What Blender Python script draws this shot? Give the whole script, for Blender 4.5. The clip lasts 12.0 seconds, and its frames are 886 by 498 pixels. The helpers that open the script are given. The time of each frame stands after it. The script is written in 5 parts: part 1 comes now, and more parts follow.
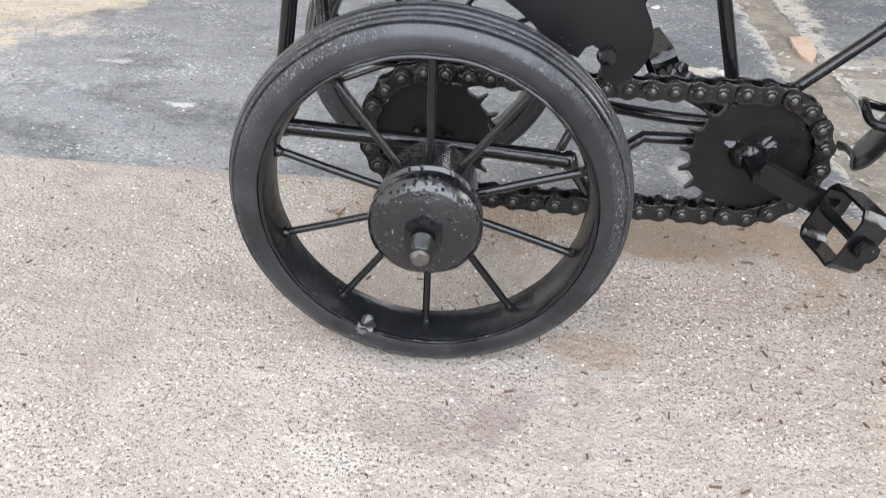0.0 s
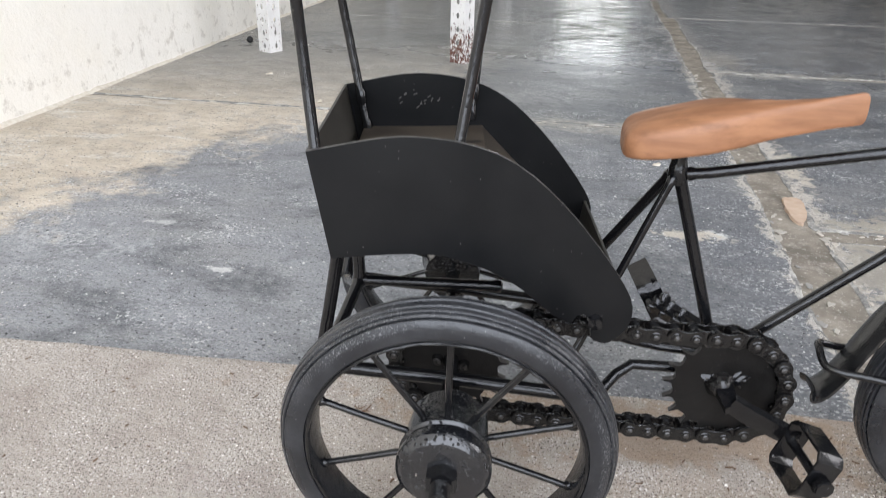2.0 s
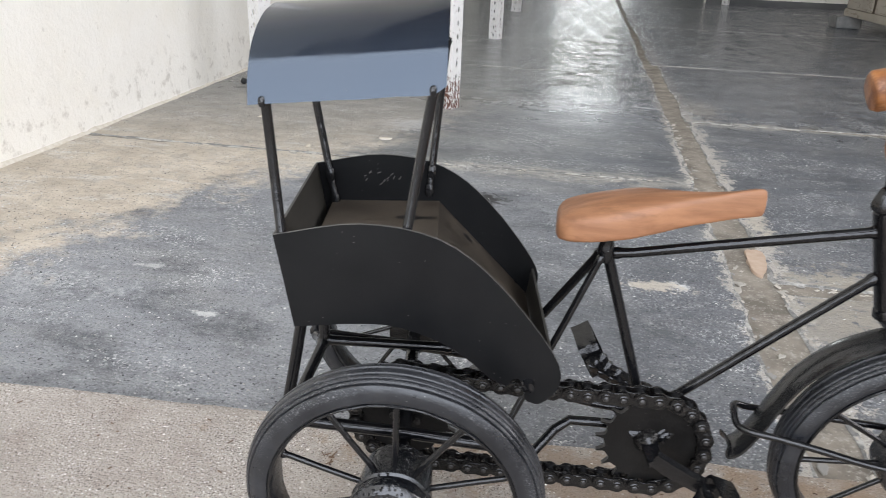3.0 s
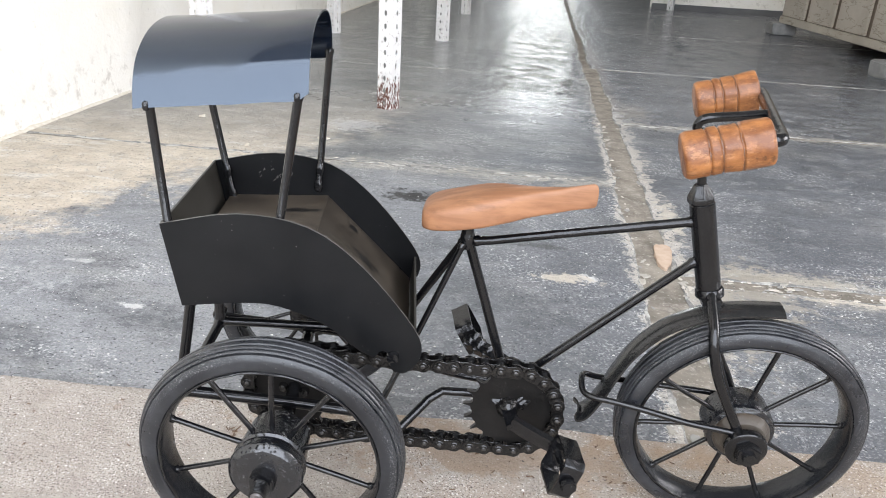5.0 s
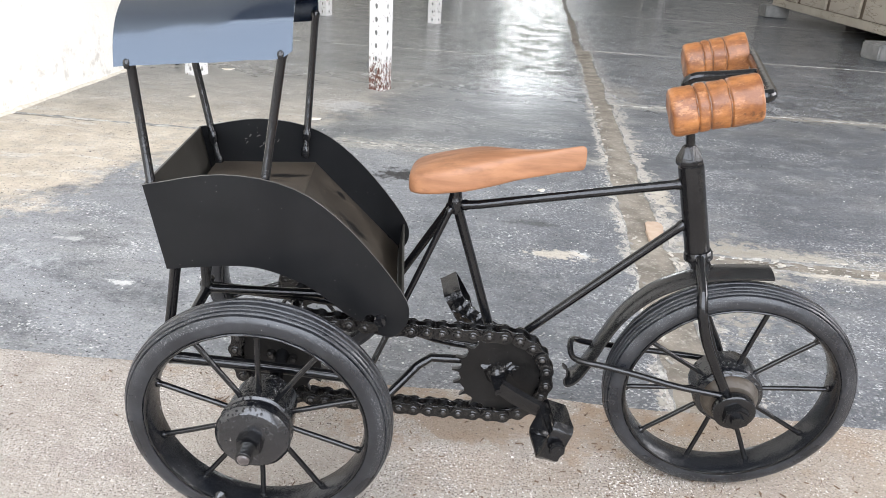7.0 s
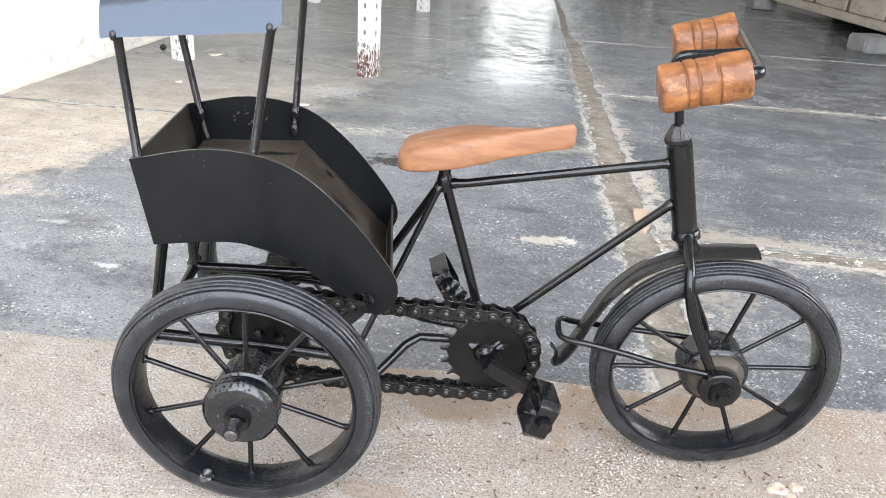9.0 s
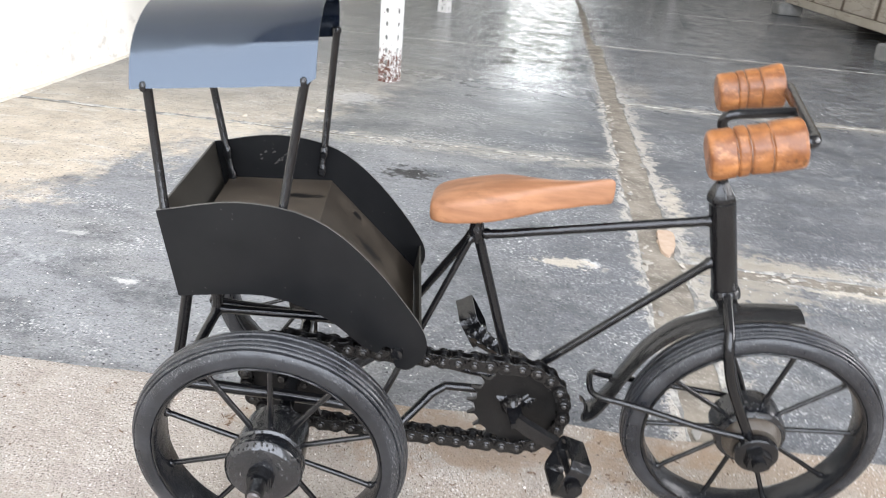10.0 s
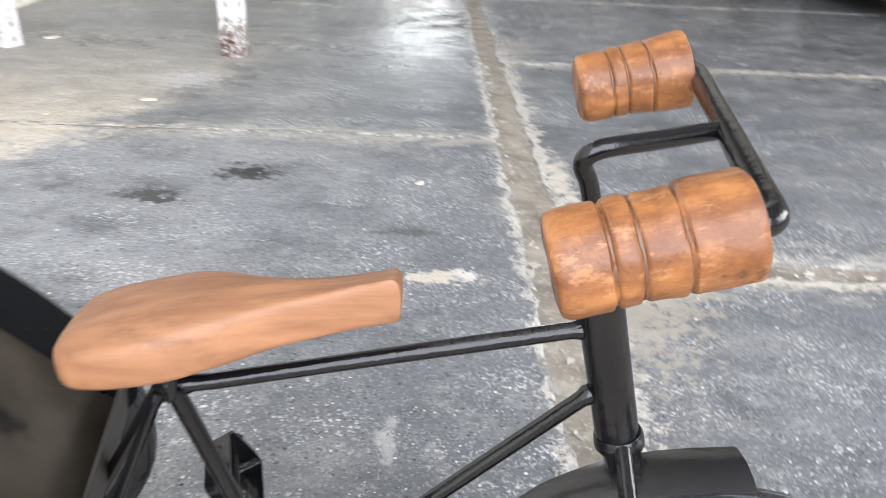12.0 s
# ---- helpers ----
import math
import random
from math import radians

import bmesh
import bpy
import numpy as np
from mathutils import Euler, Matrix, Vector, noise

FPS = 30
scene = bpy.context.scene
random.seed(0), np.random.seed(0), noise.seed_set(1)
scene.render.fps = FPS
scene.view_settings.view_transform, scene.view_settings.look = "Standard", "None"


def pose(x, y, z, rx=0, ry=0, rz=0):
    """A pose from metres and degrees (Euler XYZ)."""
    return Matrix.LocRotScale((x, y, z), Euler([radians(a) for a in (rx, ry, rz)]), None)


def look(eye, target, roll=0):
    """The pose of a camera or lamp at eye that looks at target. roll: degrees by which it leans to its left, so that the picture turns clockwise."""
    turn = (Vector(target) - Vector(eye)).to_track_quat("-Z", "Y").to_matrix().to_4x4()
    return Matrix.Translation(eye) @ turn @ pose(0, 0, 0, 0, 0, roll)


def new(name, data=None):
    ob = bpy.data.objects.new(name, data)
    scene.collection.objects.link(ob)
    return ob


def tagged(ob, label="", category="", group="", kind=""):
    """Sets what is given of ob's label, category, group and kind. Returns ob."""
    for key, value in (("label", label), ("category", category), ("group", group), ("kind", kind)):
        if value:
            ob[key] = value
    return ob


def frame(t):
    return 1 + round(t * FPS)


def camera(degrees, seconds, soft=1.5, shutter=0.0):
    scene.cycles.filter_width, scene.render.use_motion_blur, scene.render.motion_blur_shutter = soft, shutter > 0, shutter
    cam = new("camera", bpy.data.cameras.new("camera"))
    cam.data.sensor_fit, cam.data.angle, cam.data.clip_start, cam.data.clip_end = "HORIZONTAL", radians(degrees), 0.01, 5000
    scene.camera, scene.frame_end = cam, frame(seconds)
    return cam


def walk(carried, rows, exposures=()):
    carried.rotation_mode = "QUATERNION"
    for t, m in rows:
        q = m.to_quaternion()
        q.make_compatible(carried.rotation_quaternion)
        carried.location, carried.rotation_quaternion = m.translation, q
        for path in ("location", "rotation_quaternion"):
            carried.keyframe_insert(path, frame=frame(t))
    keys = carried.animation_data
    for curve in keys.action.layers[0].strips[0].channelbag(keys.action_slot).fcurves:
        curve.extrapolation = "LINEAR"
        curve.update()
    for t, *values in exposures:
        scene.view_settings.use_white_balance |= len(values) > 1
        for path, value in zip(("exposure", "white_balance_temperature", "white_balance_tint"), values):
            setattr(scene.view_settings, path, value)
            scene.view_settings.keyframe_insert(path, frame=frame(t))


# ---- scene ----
cam = camera(61.1, 12.0, soft=0.55, shutter=0.40)
PATH = [
    (0, (-0.051, -0.33, 0.21), (-0.294, 1.329, -0.881), 1.2),
    (0.3, (-0.0499, -0.3314, 0.2183), (-0.3066, 1.3436, -0.8379), 0.98),
    (0.5, (-0.05, -0.334, 0.225), (-0.307, 1.353, -0.818), 1.0),
    (0.8, (-0.0504, -0.3356, 0.2406), (-0.3003, 1.3703, -0.7581), 1.18),
    (1, (-0.052, -0.34, 0.247), (-0.296, 1.381, -0.743), 1.3),
    (1.3, (-0.0535, -0.3423, 0.2607), (-0.3278, 1.3960, -0.7005), 0.94),
    (1.5, (-0.052, -0.346, 0.272), (-0.36, 1.407, -0.642), 0.5),
    (1.8, (-0.0504, -0.3480, 0.2821), (-0.3544, 1.4207, -0.6017), 0.77),
    (2, (-0.05, -0.349, 0.291), (-0.358, 1.43, -0.569), 1.0),
    (2.3, (-0.0439, -0.3544, 0.3035), (-0.3616, 1.4396, -0.5169), 1.01),
    (2.5, (-0.039, -0.359, 0.313), (-0.355, 1.446, -0.488), 1.3),
    (2.8, (-0.0337, -0.3679, 0.3217), (-0.3177, 1.4422, -0.4616), 1.95),
    (3, (-0.025, -0.377, 0.328), (-0.323, 1.439, -0.456), 2.1),
    (3.2, (-0.011, -0.383, 0.333), (-0.268, 1.447, -0.436), 2.7),
    (3.5, (-0.001, -0.388, 0.342), (-0.215, 1.451, -0.415), 2.9),
    (3.7, (0.002, -0.393, 0.346), (-0.219, 1.441, -0.419), 2.8),
    (5.3, (0.034, -0.421, 0.341), (-0.146, 1.409, -0.446), 3.3),
    (5.5, (0.035, -0.422, 0.338), (-0.137, 1.405, -0.459), 3.2),
    (6, (0.036, -0.422, 0.332), (-0.144, 1.398, -0.479), 2.9),
    (6.5, (0.035, -0.42, 0.33), (-0.145, 1.4, -0.48), 3.1),
    (8.5, (0.035, -0.422, 0.33), (-0.11, 1.4, -0.482), 3.9),
    (9, (0.035, -0.423, 0.323), (-0.103, 1.392, -0.507), 4.0),
    (9.5, (0.029, -0.418, 0.321), (-0.109, 1.392, -0.518), 3.8),
    (10, (0.02, -0.399, 0.347), (-0.15, 1.405, -0.499), 5.0),
    (10.2, (0.0245, -0.389, 0.353), (-0.247, 1.4, -0.496), 4.75),
    (10.5, (0.036, -0.357, 0.355), (-0.281, 1.421, -0.503), 4.6),
    (10.7, (0.047, -0.332, 0.349), (-0.228, 1.451, -0.511), 4.5),
    (11, (0.071, -0.303, 0.341), (-0.142, 1.468, -0.563), 3.4),
    (11.2, (0.072, -0.274, 0.344), (-0.073, 1.483, -0.601), 2.9),
    (11.5, (0.062, -0.232, 0.343), (0.003, 1.53, -0.589), 3.05),
    (11.6, (0.064, -0.227, 0.338), (0.006, 1.54, -0.569), 3.05),
    (11.8, (0.0762, -0.211, 0.335), (0.016, 1.58, -0.5472), 2.95),
    (11.9, (0.08, -0.2025, 0.3274), (0.077, 1.572, -0.564), 3.25),
    (12, (0.0778, -0.1904, 0.3232), (0.1465, 1.579, -0.6035), 2.8),
]
EXPOSURES = [(0.0, -0.06), (0.3, -0.03), (0.5, -0.10), (1.0, -0.08), (1.5, -0.12), (2.0, -0.34), (2.5, -0.42), (3.5, -0.44), (4.5, -0.15), (5.5, 0.0), (6.5, 0.03), (8.5, 0.15), (10.0, 0.16), (10.5, -0.08), (11.0, 0.22), (12.0, 0.16)]
walk(cam, [(t, look(eye, target, roll)) for t, eye, target, roll in PATH], EXPOSURES)

# ---- light: daylight from the open front behind the camera and from the far doorway, plus an added side fill ----
FLOOR_Z = -0.070
world = bpy.data.worlds.new("world")
scene.world = world
world.use_nodes = True
wn = world.node_tree.nodes
sky = wn.new("ShaderNodeTexSky")
sky.sky_type, sky.sun_disc = "NISHITA", False
sky.sun_elevation, sky.sun_rotation = radians(50), radians(110)
wn["Background"].inputs["Strength"].default_value = 0.12
world.node_tree.links.new(sky.outputs[0], wn["Background"].inputs["Color"])


def area_lamp(name, place, target, width, height, power, colour):
    lamp = bpy.data.lights.new(name, "AREA")
    lamp.shape, lamp.size, lamp.size_y, lamp.energy, lamp.color = "RECTANGLE", width, height, power, colour
    ob = new(name, lamp)
    ob.matrix_world = look(place, target)
    return ob


area_lamp("front_daylight", (0.32, -1.50, 1.58), (0.32, 0.0, 1.30), 2.5, 2.95, 148.0, (0.875, 0.912, 1.0))
# added fill from the unseen right side, brightens the white wall
area_lamp("side_fill", (3.36, 0.30, 1.45), (0.0, 0.6, 0.4), 2.9, 1.5, 116.0, (1.0, 0.965, 0.975))
area_lamp("doorway_daylight", (0.055, 7.10, 0.52), (0.055, 0.0, 0.4), 0.58, 0.95, 15.0, (0.95, 0.98, 1.0))


# ---- materials ----
class Nodes:
    """A node material with short calls for the usual nodes."""

    def __init__(self, name):
        self.mat = bpy.data.materials.new(name)
        self.mat.use_nodes = True
        self.tree = self.mat.node_tree
        self.bsdf = self.tree.nodes["Principled BSDF"]
        self.coord = self.tree.nodes.new("ShaderNodeTexCoord").outputs["Object"]

    def put(self, socket, value):
        if isinstance(value, bpy.types.NodeSocket):
            self.tree.links.new(value, socket)
        else:
            socket.default_value = value

    def noise(self, scale, detail=4.0, rough=0.55, vector=None, out="Fac"):
        n = self.tree.nodes.new("ShaderNodeTexNoise")
        n.inputs["Scale"].default_value, n.inputs["Detail"].default_value, n.inputs["Roughness"].default_value = scale, detail, rough
        self.put(n.inputs["Vector"], vector or self.coord)
        return n.outputs[out]

    def voronoi(self, scale, vector=None, out="Distance"):
        n = self.tree.nodes.new("ShaderNodeTexVoronoi")
        n.inputs["Scale"].default_value = scale
        self.put(n.inputs["Vector"], vector or self.coord)
        return n.outputs[out]

    def ramp(self, fac, *stops):
        n = self.tree.nodes.new("ShaderNodeValToRGB")
        e = n.color_ramp.elements
        while len(e) < len(stops):
            e.new(0.5)
        for el, (pos, col) in zip(e, stops):
            el.position = pos
            el.color = (*col, 1.0) if isinstance(col, tuple) else (col, col, col, 1.0)
        self.put(n.inputs["Fac"], fac)
        return n.outputs["Color"]

    def mix(self, fac, a, b, blend="MIX"):
        n = self.tree.nodes.new("ShaderNodeMix")
        n.data_type, n.blend_type = "RGBA", blend
        self.put(n.inputs["Factor"], fac)
        self.put(n.inputs["A"], (*a, 1.0) if isinstance(a, tuple) else a)
        self.put(n.inputs["B"], (*b, 1.0) if isinstance(b, tuple) else b)
        return n.outputs["Result"]

    def math(self, op, a, b=0.0):
        n = self.tree.nodes.new("ShaderNodeMath")
        n.operation, n.use_clamp = op, False
        self.put(n.inputs[0], a)
        self.put(n.inputs[1], b)
        return n.outputs[0]

    def scaled(self, x, y, z, vector=None):
        n = self.tree.nodes.new("ShaderNodeMapping")
        n.inputs["Scale"].default_value = (x, y, z)
        self.put(n.inputs["Vector"], vector or self.coord)
        return n.outputs[0]

    def xyz(self, vector=None):
        n = self.tree.nodes.new("ShaderNodeSeparateXYZ")
        self.put(n.inputs[0], vector or self.coord)
        return n.outputs

    def bump(self, height, strength, distance, under=None):
        n = self.tree.nodes.new("ShaderNodeBump")
        n.inputs["Strength"].default_value, n.inputs["Distance"].default_value = strength, distance
        self.put(n.inputs["Height"], height)
        if under is not None:
            self.put(n.inputs["Normal"], under)
        return n.outputs[0]

    def blot(self, x, y, rx, ry, warp):
        """A soft spot round a place on the ground, its outline pushed about by a noise."""
        p = self.xyz()
        dx = self.math("DIVIDE", self.math("SUBTRACT", p[0], x), rx)
        dy = self.math("DIVIDE", self.math("SUBTRACT", p[1], y), ry)
        d = self.math("SQRT", self.math("ADD", self.math("MULTIPLY", dx, dx), self.math("MULTIPLY", dy, dy)))
        d = self.math("ADD", d, self.math("MULTIPLY", self.math("SUBTRACT", warp, 0.5), 4.6))
        return self.ramp(d, (0.55, 1.0), (1.0, 0.0))

    def finish(self, colour, rough, normal=None, metal=0.0, spec=0.5, coat=0.0):
        self.put(self.bsdf.inputs["Base Color"], (*colour, 1.0) if isinstance(colour, tuple) else colour)
        self.put(self.bsdf.inputs["Roughness"], rough)
        self.put(self.bsdf.inputs["Metallic"], metal)
        self.put(self.bsdf.inputs["Specular IOR Level"], spec)
        self.put(self.bsdf.inputs["Coat Weight"], coat)
        if normal is not None:
            self.put(self.bsdf.inputs["Normal"], normal)
        return self.mat


def black_enamel(name, base, rough, lumps, dust, gloss=0.42, chips=0.0):
    """Brushed-on black enamel over iron: runs and lumps in the film, a little dust and a few pale specks."""
    n = Nodes(name)
    grain = n.noise(900, 3)
    lump = n.noise(160, 4)
    blotch = n.noise(38, 5)
    col = n.mix(n.ramp(blotch, (0.35, 0.0), (0.75, dust)), base, (0.11, 0.105, 0.095))
    specks = n.ramp(n.voronoi(230), (0.0, 1.0), (0.075, 0.0))
    thin = n.ramp(n.noise(60, 2), (0.56 - chips, 0.0), (0.64 - chips, 1.0))
    col = n.mix(n.math("MULTIPLY", specks, n.math("MULTIPLY", thin, 0.55)), col, (0.45, 0.44, 0.42))
    r = n.math("ADD", n.math("MULTIPLY", blotch, 0.22), rough - 0.11)
    b = n.bump(lump, lumps, 0.0012, n.bump(grain, min(0.25, lumps * 2.5), 0.0003))
    return n.finish(col, r, b, spec=gloss)


def wood(name, light, dark, rough, coat, grain_axis):
    n = Nodes(name)
    stretch = {"x": (5, 60, 60), "xz": (9, 90, 40)}[grain_axis]
    v = n.scaled(*stretch)
    warp = n.noise(2.2, 5, 0.6, v)
    rings = n.noise(1.1, 6, 0.7, n.scaled(stretch[0] * 2.5, stretch[1] * 2.5, stretch[2] * 2.5))
    big = n.noise(26, 2)
    col = n.mix(n.ramp(warp, (0.36, 0.0), (0.66, 1.0)), light, dark)
    col = n.mix(n.ramp(rings, (0.50, 0.0), (0.72, 0.65)), col, tuple(c * 0.55 for c in dark))
    col = n.mix(n.math("MULTIPLY", big, 0.25), col, (0.62, 0.30, 0.13))
    col = n.mix(n.ramp(n.noise(42, 6, 0.7, n.scaled(0.5, 1.2, 1.2)), (0.50, 0.0), (0.68, 0.55)), col, tuple(c * 0.6 for c in dark))
    b = n.bump(rings, 0.25, 0.0005)
    return n.finish(col, n.math("ADD", n.math("MULTIPLY", warp, 0.2), rough), b, spec=0.5, coat=coat)


def painted_rubber():
    """Tyre rubber brushed with black paint: satin on the wall, glossy bands on the tread with drifts of caught grit."""
    n = Nodes("black_painted_rubber")
    p = n.xyz()
    reach = n.math("SQRT", n.math("ADD", n.math("MULTIPLY", p[0], p[0]), n.math("MULTIPLY", p[2], p[2])))
    tread = n.ramp(n.math("MULTIPLY", reach, 10.0), (0.648, 0.0), (0.664, 1.0))
    lump, grit, blotch = n.noise(90, 4), n.noise(1300, 3, 0.6), n.noise(34, 5)
    drift = n.math("MULTIPLY", tread, n.ramp(n.noise(24, 5, 0.65), (0.44, 0.05), (0.58, 1.0)))
    col = n.mix(n.ramp(blotch, (0.38, 0.0), (0.72, 0.24)), (0.0085, 0.0092, 0.0112), (0.070, 0.073, 0.080))
    col = n.mix(n.math("MULTIPLY", n.ramp(grit, (0.55, 0.0), (0.66, 0.55)), drift), col, (0.24, 0.24, 0.24))
    film = n.ramp(n.noise(70, 8, 0.75), (0.50, 0.0), (0.70, 0.16))
    col = n.mix(film, col, (0.085, 0.088, 0.094))
    specks = n.ramp(n.voronoi(210), (0.0, 0.9), (0.075, 0.0))
    col = n.mix(n.math("MULTIPLY", specks, n.ramp(blotch, (0.46, 0.0), (0.56, 0.9))), col, (0.50, 0.49, 0.47))
    r = n.math("ADD", n.math("MULTIPLY", blotch, 0.20), n.math("SUBTRACT", 0.21, n.math("MULTIPLY", tread, 0.05)))
    r = n.math("ADD", r, n.math("MULTIPLY", drift, 0.16))
    b = n.bump(n.math("MULTIPLY", grit, drift), 0.5, 0.0007, n.bump(lump, 0.25, 0.0014, n.bump(n.noise(420, 4, 0.65), 0.12, 0.0006)))
    return n.finish(col, r, b, spec=0.54)


def pitted_paint():
    """Thick glossy paint over a cast hub: smooth runs with scattered blisters and pits, dust lying in them."""
    n = Nodes("pitted_black_hub_paint")
    soft, blotch = n.noise(150, 4, 0.6), n.noise(60, 5)
    patch = n.ramp(n.noise(95, 3, 0.6), (0.47, 0.0), (0.56, 1.0))
    cell = n.voronoi(520)
    blister = n.math("MULTIPLY", n.ramp(cell, (0.10, 1.0), (0.36, 0.0)), patch)
    rim = n.math("MULTIPLY", n.ramp(cell, (0.20, 0.0), (0.30, 1.0), (0.40, 0.0)), patch)
    col = n.mix(n.ramp(blotch, (0.52, 0.0), (0.76, 0.16)), (0.0055, 0.0062, 0.0078), (0.060, 0.058, 0.054))
    col = n.mix(n.math("MULTIPLY", rim, 0.16), col, (0.20, 0.20, 0.195))
    chips = n.math("MULTIPLY", n.ramp(n.noise(300, 2), (0.70, 0.0), (0.75, 0.7)), n.ramp(blotch, (0.48, 0.0), (0.56, 1.0)))
    col = n.mix(chips, col, (0.45, 0.43, 0.40))
    b = n.bump(blister, 1.0, 0.0011, n.bump(soft, 0.45, 0.0014, n.bump(n.noise(1100, 2), 0.25, 0.0003)))
    return n.finish(col, n.math("ADD", n.math("MULTIPLY", blotch, 0.26), 0.06), b, spec=0.80)


def scuffed_wood():
    """Turned wood with a patchy brown varnish: dark stain in streaks, bare pale scuffs, soot rubbed in."""
    n = Nodes("varnished_orange_wood")
    grain = n.noise(1.4, 6, 0.68, n.scaled(24, 130, 90))
    patch, scuff, soot = n.noise(75, 6, 0.7), n.noise(190, 5, 0.72, n.scaled(0.6, 1.3, 1.3)), n.noise(120, 6, 0.75)
    col = n.mix(n.ramp(grain, (0.36, 0.0), (0.64, 1.0)), (0.36, 0.150, 0.050), (0.180, 0.064, 0.019))
    col = n.mix(n.ramp(patch, (0.43, 0.0), (0.61, 0.72)), col, (0.110, 0.035, 0.012))
    col = n.mix(n.ramp(scuff, (0.56, 0.0), (0.65, 0.42)), col, (0.46, 0.23, 0.105))
    col = n.mix(n.ramp(soot, (0.58, 0.0), (0.68, 0.65)), col, (0.040, 0.016, 0.008))
    b = n.bump(grain, 0.3, 0.0006, n.bump(patch, 0.4, 0.0012))
    return n.finish(col, n.math("ADD", n.math("MULTIPLY", patch, 0.34), 0.24), b, spec=0.45, coat=0.10)


ENAMEL = black_enamel("black_enamel", (0.0036, 0.0038, 0.0046), 0.14, 0.30, 0.03, 0.52)
SHEET = black_enamel("black_painted_sheet_iron", (0.0046, 0.0049, 0.0055), 0.33, 0.05, 0.03, 0.23, 0.07)
GUARDPAINT = black_enamel("glossy_black_mudguard", (0.006, 0.0062, 0.0068), 0.22, 0.20, 0.08, 0.75)
# black paint with the reflected sky's blue put into base and specular tint
CANOPY = black_enamel("sky_tinted_black_canopy", (0.004, 0.007, 0.014), 0.13, 0.012, 0.05, 0.85)
CANOPY.node_tree.nodes["Principled BSDF"].inputs["Specular Tint"].default_value = (0.74, 0.86, 1.0, 1.0)
INSIDE = black_enamel("dusty_black_sheet_iron", (0.022, 0.020, 0.016), 0.50, 0.12, 0.28)
TYRE = painted_rubber()
RIM = black_enamel("black_rim_paint", (0.006, 0.007, 0.009), 0.24, 0.4, 0.08, 0.5)
CHAIN = black_enamel("oily_black_chain_steel", (0.0035, 0.0032, 0.0032), 0.15, 1.0, 0.04, 0.55)
DISC = black_enamel("dull_black_sprocket_paint", (0.005, 0.0046, 0.0044), 0.32, 0.45, 0.05, 0.25, 0.10)
TOOTH = black_enamel("rubbed_sprocket_teeth", (0.030, 0.028, 0.026), 0.30, 0.9, 0.4, 0.6)
HUB = pitted_paint()
PIN = black_enamel("rubbed_chain_pin", (0.010, 0.0085, 0.008), 0.24, 1.2, 0.3, 0.6)
# pale wear; on the side sheets it also paints the edge highlight
EDGE = black_enamel("worn_lit_edge", (0.085, 0.082, 0.076), 0.40, 0.3, 0.4)
RUST = black_enamel("worn_rusty_thread", (0.050, 0.040, 0.038), 0.30, 1.1, 0.4, 0.7)
BRASS = black_enamel("worn_brown_hub_paint", (0.050, 0.037, 0.025), 0.42, 1.0, 0.5)
SADDLE = wood("pale_orange_wood", (0.275, 0.128, 0.064), (0.150, 0.060, 0.028), 0.46, 0.06, "x")
GRIP = scuffed_wood()
GROOVE = wood("dark_turned_groove", (0.085, 0.027, 0.010), (0.035, 0.012, 0.006), 0.35, 0.3, "xz")


